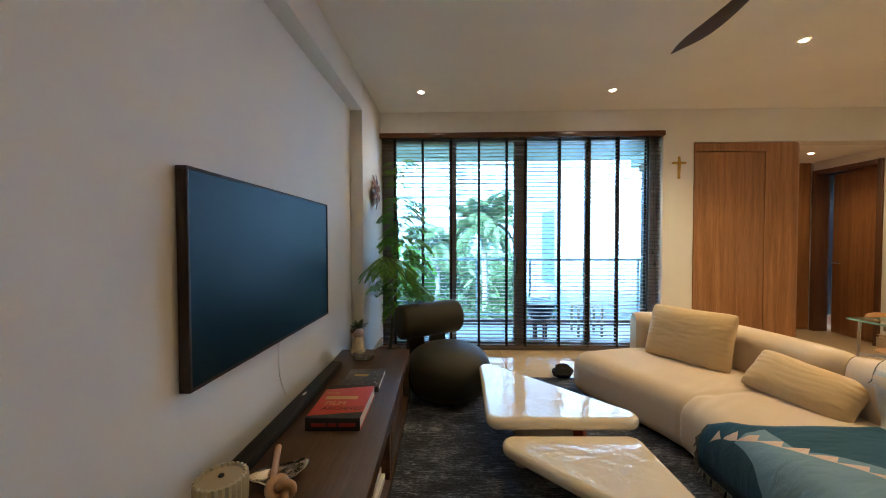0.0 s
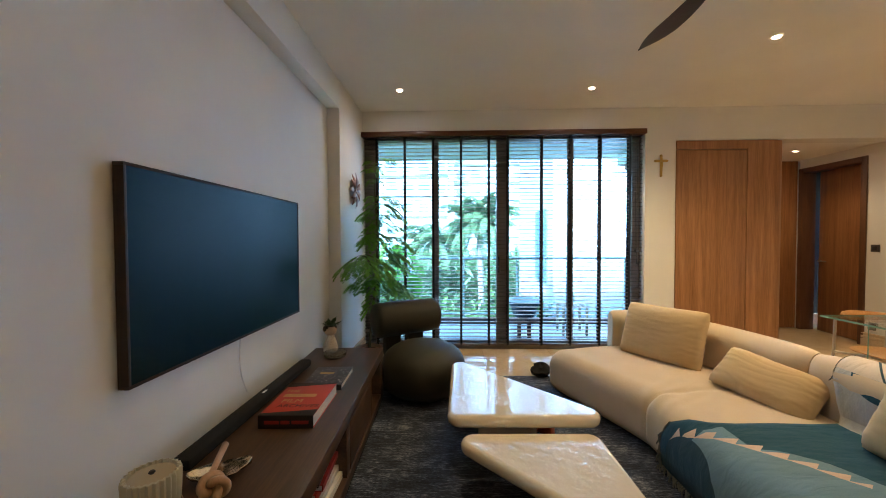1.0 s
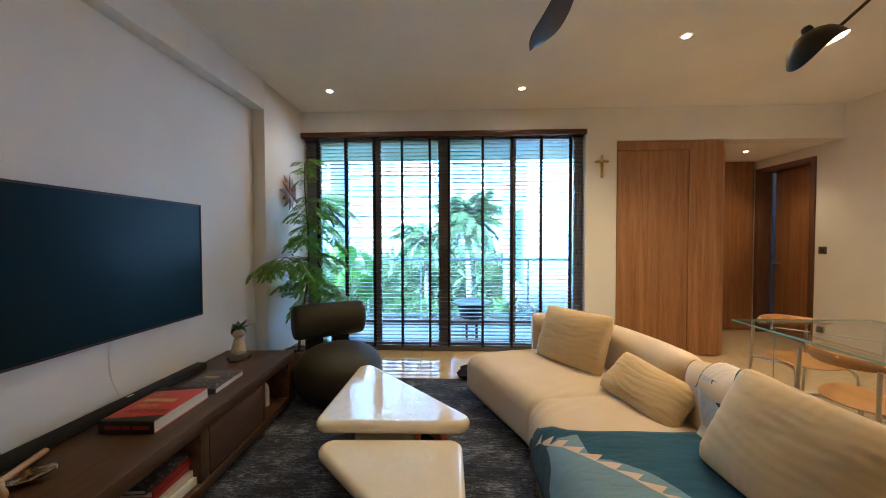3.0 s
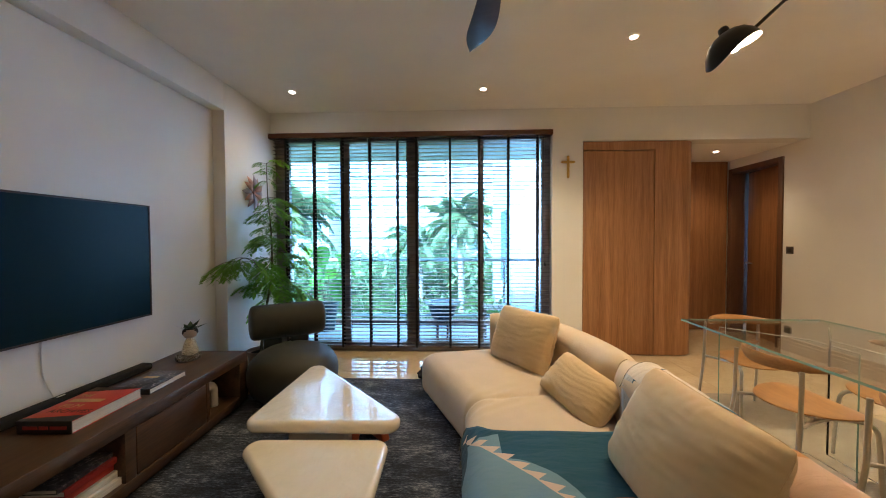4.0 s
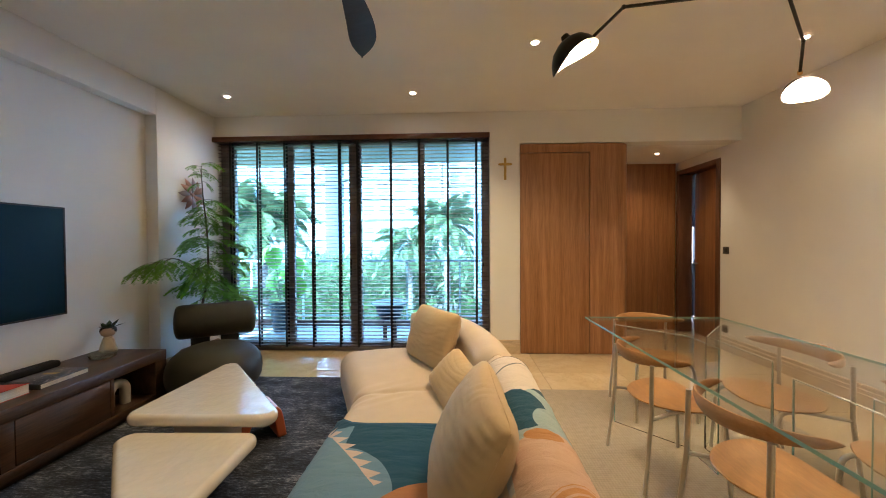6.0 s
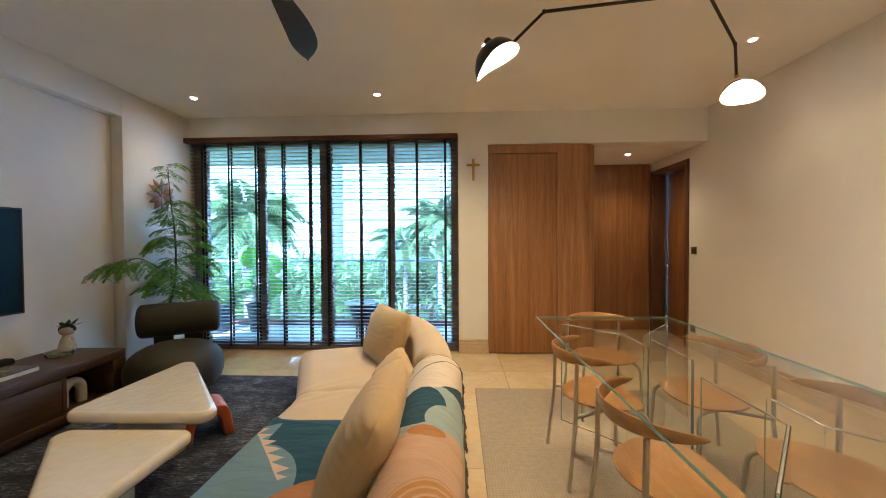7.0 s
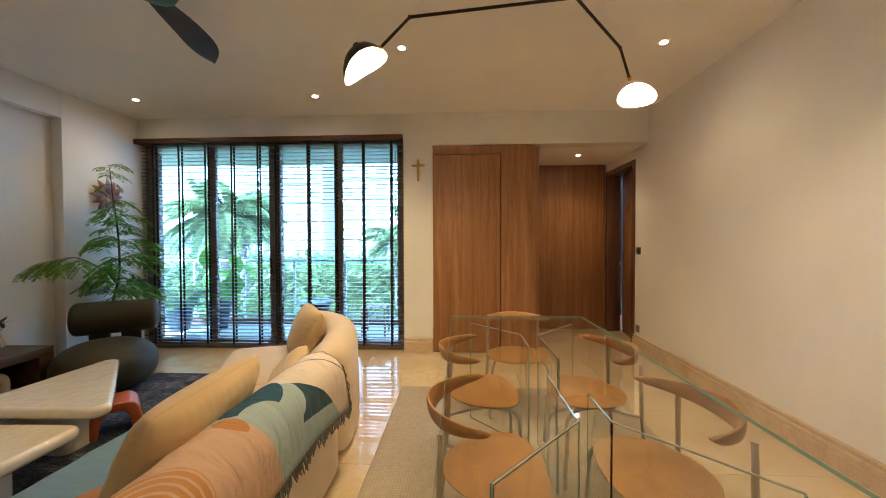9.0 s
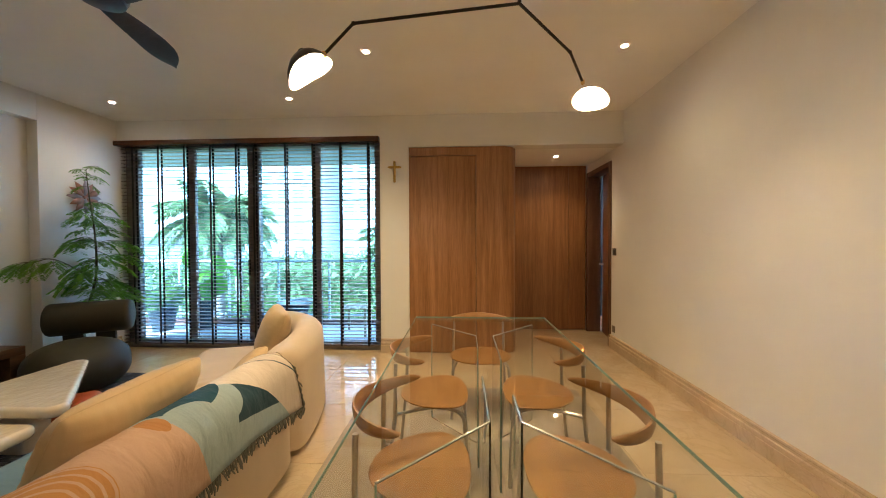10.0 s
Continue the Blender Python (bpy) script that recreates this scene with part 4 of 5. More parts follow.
# orange arched stool
st = thing("low_stool", "small orange lacquered arched stool on the rug", "stool")
def arch_board(w, h, th, depth):
    outer = [(-w / 2, 0), (-w / 2 * 0.86, h * 0.62)]
    outer += [(-w / 2 * 0.82 + 0.07 - 0.07 * math.cos(a), h - 0.07 + 0.07 * math.sin(a)) for a in (math.pi / 2 * k / 6 for k in range(1, 7))]
    outer = outer + [(-x, z) for x, z in reversed(outer)]
    inner = [(w / 2 - th * 1.1, 0)] + [((w / 2 - th * 1.25) * math.cos(a) ** 0.7 if math.cos(a) > 0 else 0, (h - th) * math.sin(a) ** 0.8) for a in (math.pi / 2 * k / 7 for k in range(1, 7))]
    inner = inner + [(0, h - th)] + [(-x, z) for x, z in reversed(inner)]
    return outer, inner


outer, inner = arch_board(0.31, 0.225, 0.055, 0.25)
bm = bmesh.new()
k_in = len(inner)
res = []
for i in range(len(outer)):
    j = round(i * (k_in - 1) / (len(outer) - 1))
    xi, zi = inner[k_in - 1 - j]
    res.append((outer[i], (xi, zi)))
rings = []
for (xo, zo), (xi, zi) in res:
    rings.append([(xo, -0.13, zo), (xo, 0.13, zo), (xi, 0.13, zi), (xi, -0.13, zi)])
bm_loft(rings, bm)
bmesh.ops.recalc_face_normals(bm, faces=bm.faces[:])
bmesh.ops.bevel(bm, geom=[e for e in bm.edges if e.is_boundary or e.calc_face_angle(0) > 0.7], offset=0.012, segments=3, affect="EDGES", profile=0.5)
part("body", turned(bm, pose(0.97, 2.69, RUG, 0, 0, 45)), M_ORANGE, st)

# ---- sofa ----
def sweep_back(points, half, z0, z1, name, parent, lean=0.02):
    """A padded back with a round top swept along a plan line."""
    path = smooth_path([(x, y, 0) for x, y in points], 8)
    k = len(path)
    rings = []
    for i, p in enumerate(path):
        d = (path[min(i + 1, k - 1)] - path[max(i - 1, 0)]).normalized()
        s = Vector((d.y, -d.x, 0))
        e = min(i, k - 1 - i)
        sc = (0.55, 0.85, 0.96)[e] if e < 3 else 1.0
        prof = [(-half, z0)]
        for q in range(13):
            a = math.pi * q / 12
            prof.append((-half * math.cos(a), z1 - half + half * math.sin(a)))
        prof.append((half, z0))
        mid = (z0 + z1) / 2
        rings.append([p + s * (u * sc + lean * (z - z0)) + Vector((0, 0, mid + (z - mid) * (0.9 + 0.1 * sc))) for u, z in prof])
    return part(name, bm_loft(rings), M_CREAM, parent)


sofa = thing("sofa", "low cream upholstered sofa with an angled end", "sofa")
SEAT = 0.385
FRONT = [(1.665, 0.45), (1.665, 1.0), (1.665, 1.6), (1.668, 2.2), (1.675, 2.46), (1.645, 2.62), (1.52, 2.92), (1.39, 3.22), (1.27, 3.50)]
REAR = [(2.60, 0.45), (2.60, 1.0), (2.60, 1.6), (2.60, 2.2), (2.59, 2.50), (2.57, 2.80), (2.52, 3.10), (2.42, 3.38), (2.22, 3.66)]


def seat_mesh():
    """The long seat pad, lofted from the near end to the angled far end, with pulled folds at the bend."""
    front = smooth_path([(x, y, 0) for x, y in FRONT], 14)
    rear = smooth_path([(x, y, 0) for x, y in REAR], 14)
    total = len(front)
    lens = [0.0]
    for a, b in zip(front, front[1:]):
        lens.append(lens[-1] + (b - a).length)
    rt, rb, rc = 0.13, 0.10, 0.16

    def dip(d, r):
        d = min(max(d, 0.0), r)
        return r - math.sqrt(max(0.0, r * r - (r - d) ** 2))

    rings = []
    for i in range(total):
        d = min(lens[i], lens[-1] - lens[i])
        L, R = front[i], rear[i]
        way = (R - L).normalized()
        W = (R - L).length
        ins = dip(d, rc)
        zt = SEAT - dip(d, rt)
        z0 = 0.03 + dip(d, rb)
        seam = math.exp(-((L.y - 2.53) / 0.016) ** 2)      # groove where the two pads meet
        ins += 0.012 * seam
        zt -= 0.010 * seam
        prof = []
        for s in range(7):
            a = math.pi / 2 * s / 6
            prof.append((ins + rb * (1 - math.sin(a)), z0 + rb * (1 - math.cos(a))))
        for s in range(9):
            a = math.pi / 2 * s / 8
            prof.append((ins + rt * (1 - math.cos(a)), max(z0 + rb, zt - rt * (1 - math.sin(a)))))
        for s in range(1, 22):
            u = ins + rt + (W - 0.06 - ins - rt) * s / 21
            prof.append((u, zt + 0.014 * math.sin(math.pi * s / 22)))
        prof += [(W - 0.02, zt - 0.02), (W, zt - 0.07), (W, z0 + 0.02), (W - 0.05, z0)]
        ring = []
        for u, z in prof:
            p = L + way * u
            if z > SEAT - 0.06 and d > 0.2:
                bend = math.exp(-((p.y - 2.56 - 0.25 * (u - 0.3)) / 0.15) ** 2)
                z += 0.0060 * math.sin(62 * (p.y - 0.55 * u)) * bend * max(0.0, 1 - u / 0.62) + 0.004 * noise.noise(Vector((p.x * 4, p.y * 4, 1)))
            ring.append((p.x, p.y, z))
        rings.append(ring)
    return bm_loft(rings)


part("seat", seat_mesh(), M_CREAM, sofa, "one long cream seat pad")
part("base", bm_slab(rounded([(1.42, 3.44), (1.78, 2.52), (2.55, 2.45), (2.50, 3.15), (2.05, 3.58)], 0.06), 0.0, 0.05, 0.01), M_BLACK, sofa)
part("base", bm_box(1.82, 0.52, 0, 2.55, 2.44, 0.05, 0.01), M_BLACK, sofa)
sweep_back([(1.93, 3.63), (2.14, 3.60), (2.35, 3.42), (2.49, 3.12), (2.575, 2.75), (2.61, 2.405)], 0.125, 0.04, 0.70, "backrest", sofa)
sweep_back([(2.612, 2.395), (2.615, 1.9), (2.615, 1.3), (2.61, 0.45)], 0.125, 0.04, 0.70, "backrest", sofa)


def cushion(w, h, d, m, material, label, seed, pinch=0.06):
    ob = thing("cushion", label, "cushion", "cushions on the sofa")
    part("pad", turned(bm_pillow(w, h, d, seed=seed, pinch=pinch, lump=0.014), m), material, ob)
    bm = bmesh.new()
    nx, ny = 20, 16
    edge = []
    for i in range(nx + 1):
        edge.append((2 * i / nx - 1, -1))
    for j in range(1, ny + 1):
        edge.append((1, 2 * j / ny - 1))
    for i in range(nx - 1, -1, -1):
        edge.append((2 * i / nx - 1, 1))
    for j in range(ny - 1, 0, -1):
        edge.append((-1, 2 * j / ny - 1))
    pts = []
    for u, v2 in edge + edge[:1]:
        k_ = 1 - 0.07 * abs(u * v2) ** 5
        pts.append(Vector((u * w / 2 * (1 - pinch * (1 - v2 * v2) * abs(u) ** 3) * k_, 0, v2 * h / 2 * (1 - pinch * (1 - u * u) * abs(v2) ** 3) * k_)))
    bm_tube(pts, 0.0014, 6, bm)
    part("seam", turned(bm, m), material, ob)
    return ob


cushion(0.64, 0.47, 0.22, pose(2.15, 3.18, SEAT + 0.205, -20, 0, -56.5), M_CUSH, "large square beige cotton cushion leaning on the back", 1)
cushion(0.55, 0.305, 0.175, pose(2.35, 2.46, SEAT + 0.105, -44, 7, -71), M_CUSH, "small oblong beige cotton cushion lying on the seat", 2)
cushion(0.66, 0.465, 0.215, pose(2.40, 1.60, SEAT + 0.235, -27, 0, -88), M_CUSH, "large oblong beige cotton cushion on the patterned blanket", 3)

# ---- patterned blanket over seat and back ----
M_BLANKET = mat("woven patterned blanket", (0.3, 0.4, 0.45), 0.95, Sheen_Weight=0.03)
n = Nodes(M_BLANKET)
uv = n.add("ShaderNodeSeparateXYZ", {0: n.coord.outputs["UV"]})
U, V = uv.outputs[0], uv.outputs[1]     # U: along the sofa, V: across it from the front rim to the back's foot


def disc(cu, cv, r, su=1.0, sv=1.0):
    a = n.math("MULTIPLY", n.math("SUBTRACT", U, cu), su)
    b = n.math("MULTIPLY", n.math("SUBTRACT", V, cv), sv)
    return n.math("LESS_THAN", n.math("ADD", n.math("MULTIPLY", a, a), n.math("MULTIPLY", b, b)), r * r)


def below(val, lim):
    return n.math("LESS_THAN", val, lim)


def above(val, lim):
    return n.math("GREATER_THAN", val, lim)


def both(a, b):
    return n.math("MULTIPLY", a, b)


TEAL, SKY, NAVY, PEACH, RUST, WHITE_, GREY = (0.009, 0.070, 0.118), (0.155, 0.27, 0.34), (0.018, 0.062, 0.09), (0.56, 0.375, 0.265), (0.44, 0.185, 0.065), (0.64, 0.56, 0.47), (0.33, 0.43, 0.45)


def lin(a, b, d):
    """a U + b V + d"""
    return n.math("ADD", n.math("MULTIPLY_ADD", U, a, d), n.math("MULTIPLY", V, b))


def minus(a, b):
    return n.math("MULTIPLY", a, n.math("SUBTRACT", 1.0, b))


seat_side, back_side = below(V, 0.95), above(V, 1.24)
col = n.mix(seat_side, GREY, TEAL)
# seat side: pale disc, tooth row, dark disc, rust corner
col = n.mix(both(disc(1.55, 0.28, 0.37), seat_side), col, SKY)
col = n.mix(both(both(above(lin(-0.62, -0.785, 1.62), 0.0), below(V, 0.36)), below(U, 2.10)), col, SKY)
s_ = lin(-0.785, 0.62, 1.696)
w_ = lin(0.62, 0.785, -1.467)
tooth = n.math("MULTIPLY", n.math("FRACT", n.math("DIVIDE", s_, 0.088)), 0.055)
row_ = both(both(above(s_, 0.0), below(s_, 0.76)), both(above(w_, -0.004), n.math("LESS_THAN", w_, tooth)))
col = n.mix(row_, col, (0.62, 0.47, 0.37))
col = n.mix(both(disc(2.08, 0.0, 0.19), below(V, 0.3)), col, NAVY)
col = n.mix(both(disc(1.42, 0.80, 0.25), seat_side), col, RUST)
col = n.mix(both(disc(1.30, 0.62, 0.16), seat_side), col, PEACH)
# inner back
inner_ = both(above(V, 0.95), below(V, 1.30))
col = n.mix(inner_, col, (0.46, 0.47, 0.46))
col = n.mix(both(inner_, both(disc(2.00, 1.30, 0.17), minus(disc(2.06, 1.05, 0.30), disc(2.3, 1.0, 0.18)))), col, TEAL)
# top and outer back
col = n.mix(both(back_side, above(lin(1.0, -1.2, -0.15), 0.0)), col, WHITE_)
line_ = n.math("LESS_THAN", n.math("ABSOLUTE", lin(1.0, -0.9, -0.90)), 0.006)
col = n.mix(both(line_, back_side), col, NAVY)
para = both(both(back_side, above(U, 1.775)), both(below(lin(1.0, -1.2, -0.15), 0.0), below(lin(-0.14, 1.0, -1.345), 0.0)))
col = n.mix(minus(para, disc(1.70, 1.43, 0.15)), col, NAVY)
col = n.mix(both(minus(disc(1.67, 1.33, 0.15, 0.95, 1.25), disc(1.57, 1.50, 0.13, 1.0, 1.0)), back_side), col, TEAL)
peach_ = both(back_side, n.math("LESS_THAN", lin(1.0, -0.30, -1.07), 0.0))
col = n.mix(peach_, col, PEACH)
col = n.mix(both(disc(1.475, 1.385, 0.055, 1.6, 0.8), back_side), col, (0.47, 0.225, 0.07))
ringd = n.math("SQRT", n.math("ADD", n.math("POWER", n.math("SUBTRACT", U, 1.06), 2.0), n.math("POWER", n.math("SUBTRACT", V, 1.47), 2.0)))
col = n.mix(both(both(below(ringd, 0.19), back_side), below(n.math("PINGPONG", ringd, 0.014), 0.0095)), col, (0.50, 0.25, 0.085))
wv = n.noise(n.place((1, 1, 1)), 420, 2)
col = n.mix(0.16, col, n.ramp(wv, (0.3, (0.12, 0.14, 0.15)), (0.7, (0.62, 0.58, 0.52))), "SOFT_LIGHT")
fold = n.bump(n.noise(n.place((1, 2.5, 1)), 6, 3, 0.5, 0.5), 0.42, 0.03)
n.set(Base_Color=col, Normal=n.bump(wv, 0.5, 0.002, fold))

blanket = thing("blanket", "fringed blue and peach patterned blanket draped over the sofa", "blanket")


def blanket_profile():
    """Points (x, z) across the sofa, from the hanging front edge to the hanging back edge, and where the cloth ends along it."""
    lift = 0.012
    pts = [(1.672, 0.06), (1.652, 0.15), (1.650, 0.25), (1.678, 0.335), (1.735, 0.384), (1.80, SEAT + lift), (1.9, SEAT + 0.014 + lift), (2.1, SEAT + 0.018 + lift), (2.3, SEAT + 0.016 + lift), (2.43, SEAT + 0.014 + lift), (2.468, 0.44), (2.472, 0.50), (2.480, 0.575)]
    ends = [2.34, 2.33, 2.31, 2.28, 2.21, 2.15, 2.12, 2.12, 2.12, 2.13, 2.16, 2.18, 2.20]
    for q in range(1, 12):
        a = math.pi * q / 12
        pts.append((2.625 - 0.14 * math.cos(a), 0.575 + 0.142 * math.sin(a)))
        ends.append(2.21 + 0.10 * q / 12)
    pts += [(2.765, 0.55), (2.766, 0.50), (2.767, 0.46), (2.767, 0.43)]
    ends += [2.33, 2.36, 2.38, 2.39]
    return pts, ends


def build_blanket():
    bm = bmesh.new()
    uvl = bm.loops.layers.uv.new("UVMap")
    rng = random.Random(3)
    ny = 70
    ya, yb = 0.5, 2.40
    prof, ends = blanket_profile()
    zero = sum(math.hypot(prof[k][0] - prof[k - 1][0], prof[k][1] - prof[k - 1][1]) for k in range(1, 6)) - 0.331
    grid, uvs = [], []
    for i in range(ny + 1):
        y = ya + (yb - ya) * i / ny
        row, ur, arc = [], [], -zero
        for k, (x, z) in enumerate(prof):
            if k:
                arc += math.hypot(x - prof[k - 1][0], z - prof[k - 1][1])
            yy = ya + (ends[k] - ya) * i / ny
            w = 0.008 * noise.noise(Vector((x * 3, y * 5, z * 3))) + 0.005 * noise.noise(Vector((x * 9, y * 14, z * 6)))
            hang = 0.03 * noise.noise(Vector((0.3, y * 3.0, 2.0))) if k > 25 else 0
            out = abs(w) + (0.003 if k > 10 else 0.0)
            nx_, nz_ = ((-1, 0) if k < 4 else (0, 1) if k < 10 else (-0.6, 0.4) if k < 14 else (0, 1) if k < 21 else (1, 0))
            row.append(bm.verts.new((x + nx_ * out, yy, z + nz_ * out + hang * (k - 25) / 3 - (0.10 * max(0.0, (y - 1.9) / 0.5) * max(0, k - 23) / 5))))
            ur.append((yy, arc))
        grid.append(row)
        uvs.append(ur)
    for i in range(ny):
        for k in range(len(grid[0]) - 1):
            f = bm.faces.new((grid[i][k], grid[i + 1][k], grid[i + 1][k + 1], grid[i][k + 1]))
            for loop, (a, b) in zip(f.loops, ((i, k), (i + 1, k), (i + 1, k + 1), (i, k + 1))):
                loop[uvl].uv = uvs[a][b]
    edge_back = [row[-1].co.copy() for row in grid]
    edge_end = [q.co.copy() for q in grid[-1]]
    edge_front = [row[0].co.copy() for row in grid]
    cloth = part("cloth", bm, M_BLANKET, blanket)
    cloth.modifiers.new("thick", "SOLIDIFY").thickness = 0.005
    fr = bmesh.new()

    def tassels(line, out, count):
        for c in range(count):
            f = c / (count - 1) * (len(line) - 1)
            i = min(int(f), len(line) - 2)
            p = line[i].lerp(line[i + 1], f - i)
            L = rng.uniform(0.03, 0.055)
            q = p + out * L * 0.5 + Vector((rng.uniform(-0.01, 0.01), rng.uniform(-0.012, 0.012), -L * 0.6))
            e = q + Vector((rng.uniform(-0.008, 0.008), rng.uniform(-0.012, 0.012), -L * 0.5))
            bm_tube([p, q, e], [0.0038, 0.0045, 0.0026], 5, fr)

    tassels(edge_back, Vector((0.25, 0, 0)), 170)
    tassels([e for e in edge_end[13:]], Vector((0.1, 0.7, 0)), 60)
    tassels(edge_front, Vector((-0.25, 0, 0)), 120)
    tassels([e for e in edge_end[:4]], Vector((-0.1, 0.6, 0)), 24)
    fringe = part("fringe", fr, mat("grey-green fringe yarn", (0.15, 0.15, 0.125), 0.95), blanket, "grey-green knotted fringe")
    fringe["kind"] = "stuff"


build_blanket()
# crumpled dark cloth bag on the floor behind the sofa's end
rings = []
for k in range(9):
    a = -math.pi / 2 + math.pi * k / 8
    ring = []
    for q in range(18):
        t = 2 * math.pi * q / 18
        r = 0.085 * (math.cos(a) + 0.02) * (1 + 0.5 * noise.noise(Vector((math.cos(t) * 2, math.sin(t) * 2, k * 0.7))))
        ring.append((1.335 + r * math.cos(t) * 1.1, 3.80 + r * math.sin(t), 0.065 + 0.066 * math.sin(a) * (1 + 0.25 * math.cos(2 * t))))
    rings.append(ring)
tagged(part("cloth_bag", bm_loft(rings), M_TAPE), "crumpled dark grey cloth bag on the marble floor", "bag")

# ---- dining table ----
table = thing("dining_table", "clear glass dining table with bent glass sheet legs", "dining table")
GX0, GX1, GY0, GY1, GZ = 3.38, 4.425, 0.93, 3.18, 0.75
part("glass_top", bm_box(GX0, GY0, GZ - 0.014, GX1, GY1, GZ, 0.0015), M_TABLEGLASS, table, "clear glass top", flat=True)
e = 0.0012
for a in ((GX0 - e, GY0, GX0, GY1), (GX1, GY0, GX1 + e, GY1), (GX0, GY0 - e, GX1, GY0), (GX0, GY1, GX1, GY1 + e)):
    part("top_edge", bm_box(a[0], a[1], GZ - 0.0135, a[2], a[3], GZ - 0.0005), M_GLASSEDGE, table, "green glass edge")
cxm, cym = (3.848 + 3.962) / 2, (1.51 + 2.645) / 2
for sx in (-1, 1):
    for sy in (-1, 1):
        inner_end = {(-1, -1): 1.93, (1, -1): 1.73, (-1, 1): 2.38, (1, 1): 2.17}[sx, sy]
        path = [(cxm + sx * 0.057, inner_end), (cxm + sx * 0.057, cym + sy * 0.568), (cxm + sx * 0.38, cym + sy * 0.90)]
        pts = []
        for side in (1, -1):
            seq = path if side == 1 else list(reversed(path))
            for (x, y) in seq:
                pts.append((x + side * sx * 0.0055, y - side * sy * 0.003))
        sheet = part("leg_sheet", bm_loft([[(x, y, 0.0105) for x, y in pts], [(x, y, GZ - 0.016) for x, y in pts]]), M_LEGGLASS, table, "bent glass leg sheet", flat=True)
        sheet.visible_shadow = False
        rim = [[(x, y, GZ - 0.0158), (x2, y2, GZ - 0.0158)] for (x, y), (x2, y2) in zip(path, path[1:])]
        bm = bmesh.new()
        for (a, b) in rim:
            bm_tube([a, b], 0.0038, 6, bm)
        part("sheet_rim", bm, M_LEG_EDGE, sheet, "polished glass rim, bright glint put into its colour")
        for (x, y) in (path[0], path[2]):
            part("sheet_edge", bm_tube([(x, y, 0.011), (x, y, GZ - 0.02)], 0.0035, 6), M_GLASSEDGE, sheet, "green glass edge")

# ---- dining chairs ----
def dining_chair():
    """Faces +y, origin on the floor under the seat's middle."""
    ob = thing("dining_chair", "honey oak and steel dining chair with horn-shaped back, at table", "chair", "chairs round the table")
    # seat: rounded triangle, wide in front, dished
    rings = []
    N = 40
    base_o = []
    for k in range(N):
        a = 2 * math.pi * k / N
        x = 0.235 * math.copysign(abs(math.cos(a)) ** 0.82, math.cos(a))
        y = 0.205 * math.copysign(abs(math.sin(a)) ** 0.9, math.sin(a))
        x *= 1 + 0.24 * math.sin(a)
        base_o.append((x, y))

    def zs(x, y):
        return 0.452 - 0.016 * (1 - min(1, (x / 0.25) ** 2 + (y / 0.21) ** 2)) + 0.012 * (x / 0.25) ** 2 - 0.012 * max(0, y / 0.2) ** 3

    for s, dz in ((0.05, -0.012), (0.9, -0.012), (0.985, -0.009), (1.0, -0.004), (0.99, -0.001), (0.96, 0.0), (0.75, 0.0), (0.5, 0), (0.25, 0), (0.02, 0)):
        rings.append([(x * s, y * s, zs(x * s, y * s) + dz) for x, y in base_o])
    part("seat", bm_loft(rings), M_CHAIR, ob, "dished oak seat")
    # back legs rise to the backrest; front legs bend under the seat
    for sx in (-1, 1):
        part("back_leg", bm_tube([(sx * 0.232, -0.245, 0.011), (sx * 0.215, -0.205, 0.40), (sx * 0.212, -0.200, 0.69)], 0.011, 10), M_STEEL, ob)
        fl = smooth_path([(sx * 0.225, 0.20, 0.011), (sx * 0.215, 0.185, 0.30), (sx * 0.205, 0.170, 0.40), (sx * 0.18, 0.11, 0.424), (sx * 0.15, 0.0, 0.424)], 5)
        part("front_leg", bm_tube(fl, 0.011, 10), M_STEEL, ob)
        part("side_rail", bm_tube([(sx * 0.15, 0.02, 0.424), (sx * 0.16, -0.08, 0.41), (sx * 0.215, -0.205, 0.405)], 0.010, 8), M_STEEL, ob)
        part("rubber_block", bm_lathe([(0.014, 0), (0.016, 0.012), (0.013, 0.024)], 10, None, (sx * 0.15, 0.03, 0.418)), M_BLACK, ob)
    part("cross_rail", bm_tube([(-0.16, -0.06, 0.412), (0.16, -0.06, 0.412)], 0.009, 8), M_STEEL, ob)
    # horn back
    rings = []
    K = 36
    for k in range(K + 1):
        u = -1 + 2 * k / K
        a = u * 1.78
        y = -0.255 + 0.185 * (1 - math.cos(a))
        x = 0.262 * math.sin(a * 0.80) if abs(a) < 1.97 else 0.262
        z = 0.705 - 0.004 * math.cos(a) + 0.012 * abs(u) ** 3
        hh = 0.041 * (1 - 0.70 * abs(u) ** 1.4) * (1 if abs(u) < 0.93 else max(0.25, (1 - abs(u)) / 0.07))
        th = 0.011 + 0.006 * abs(u) ** 1.2 * (1 if abs(u) < 0.93 else max(0.2, (1 - abs(u)) / 0.07))
        t = Vector((0.262 * 0.80 * math.cos(a * 0.80), 0.185 * math.sin(a), 0)).normalized()
        nrm = Vector((t.y, -t.x, 0))
        tilt = 0.3 * (1 - abs(u))
        ring = []
        for q in range(10):
            b = 2 * math.pi * q / 10
            ring.append(Vector((x, y, z)) + nrm * (th * math.cos(b) + tilt * hh * math.sin(b)) + Vector((0, 0, hh * math.sin(b))))
        rings.append(ring)
    part("backrest", bm_loft(rings), M_CHAIR, ob, "curved oak horn backrest")
    return ob


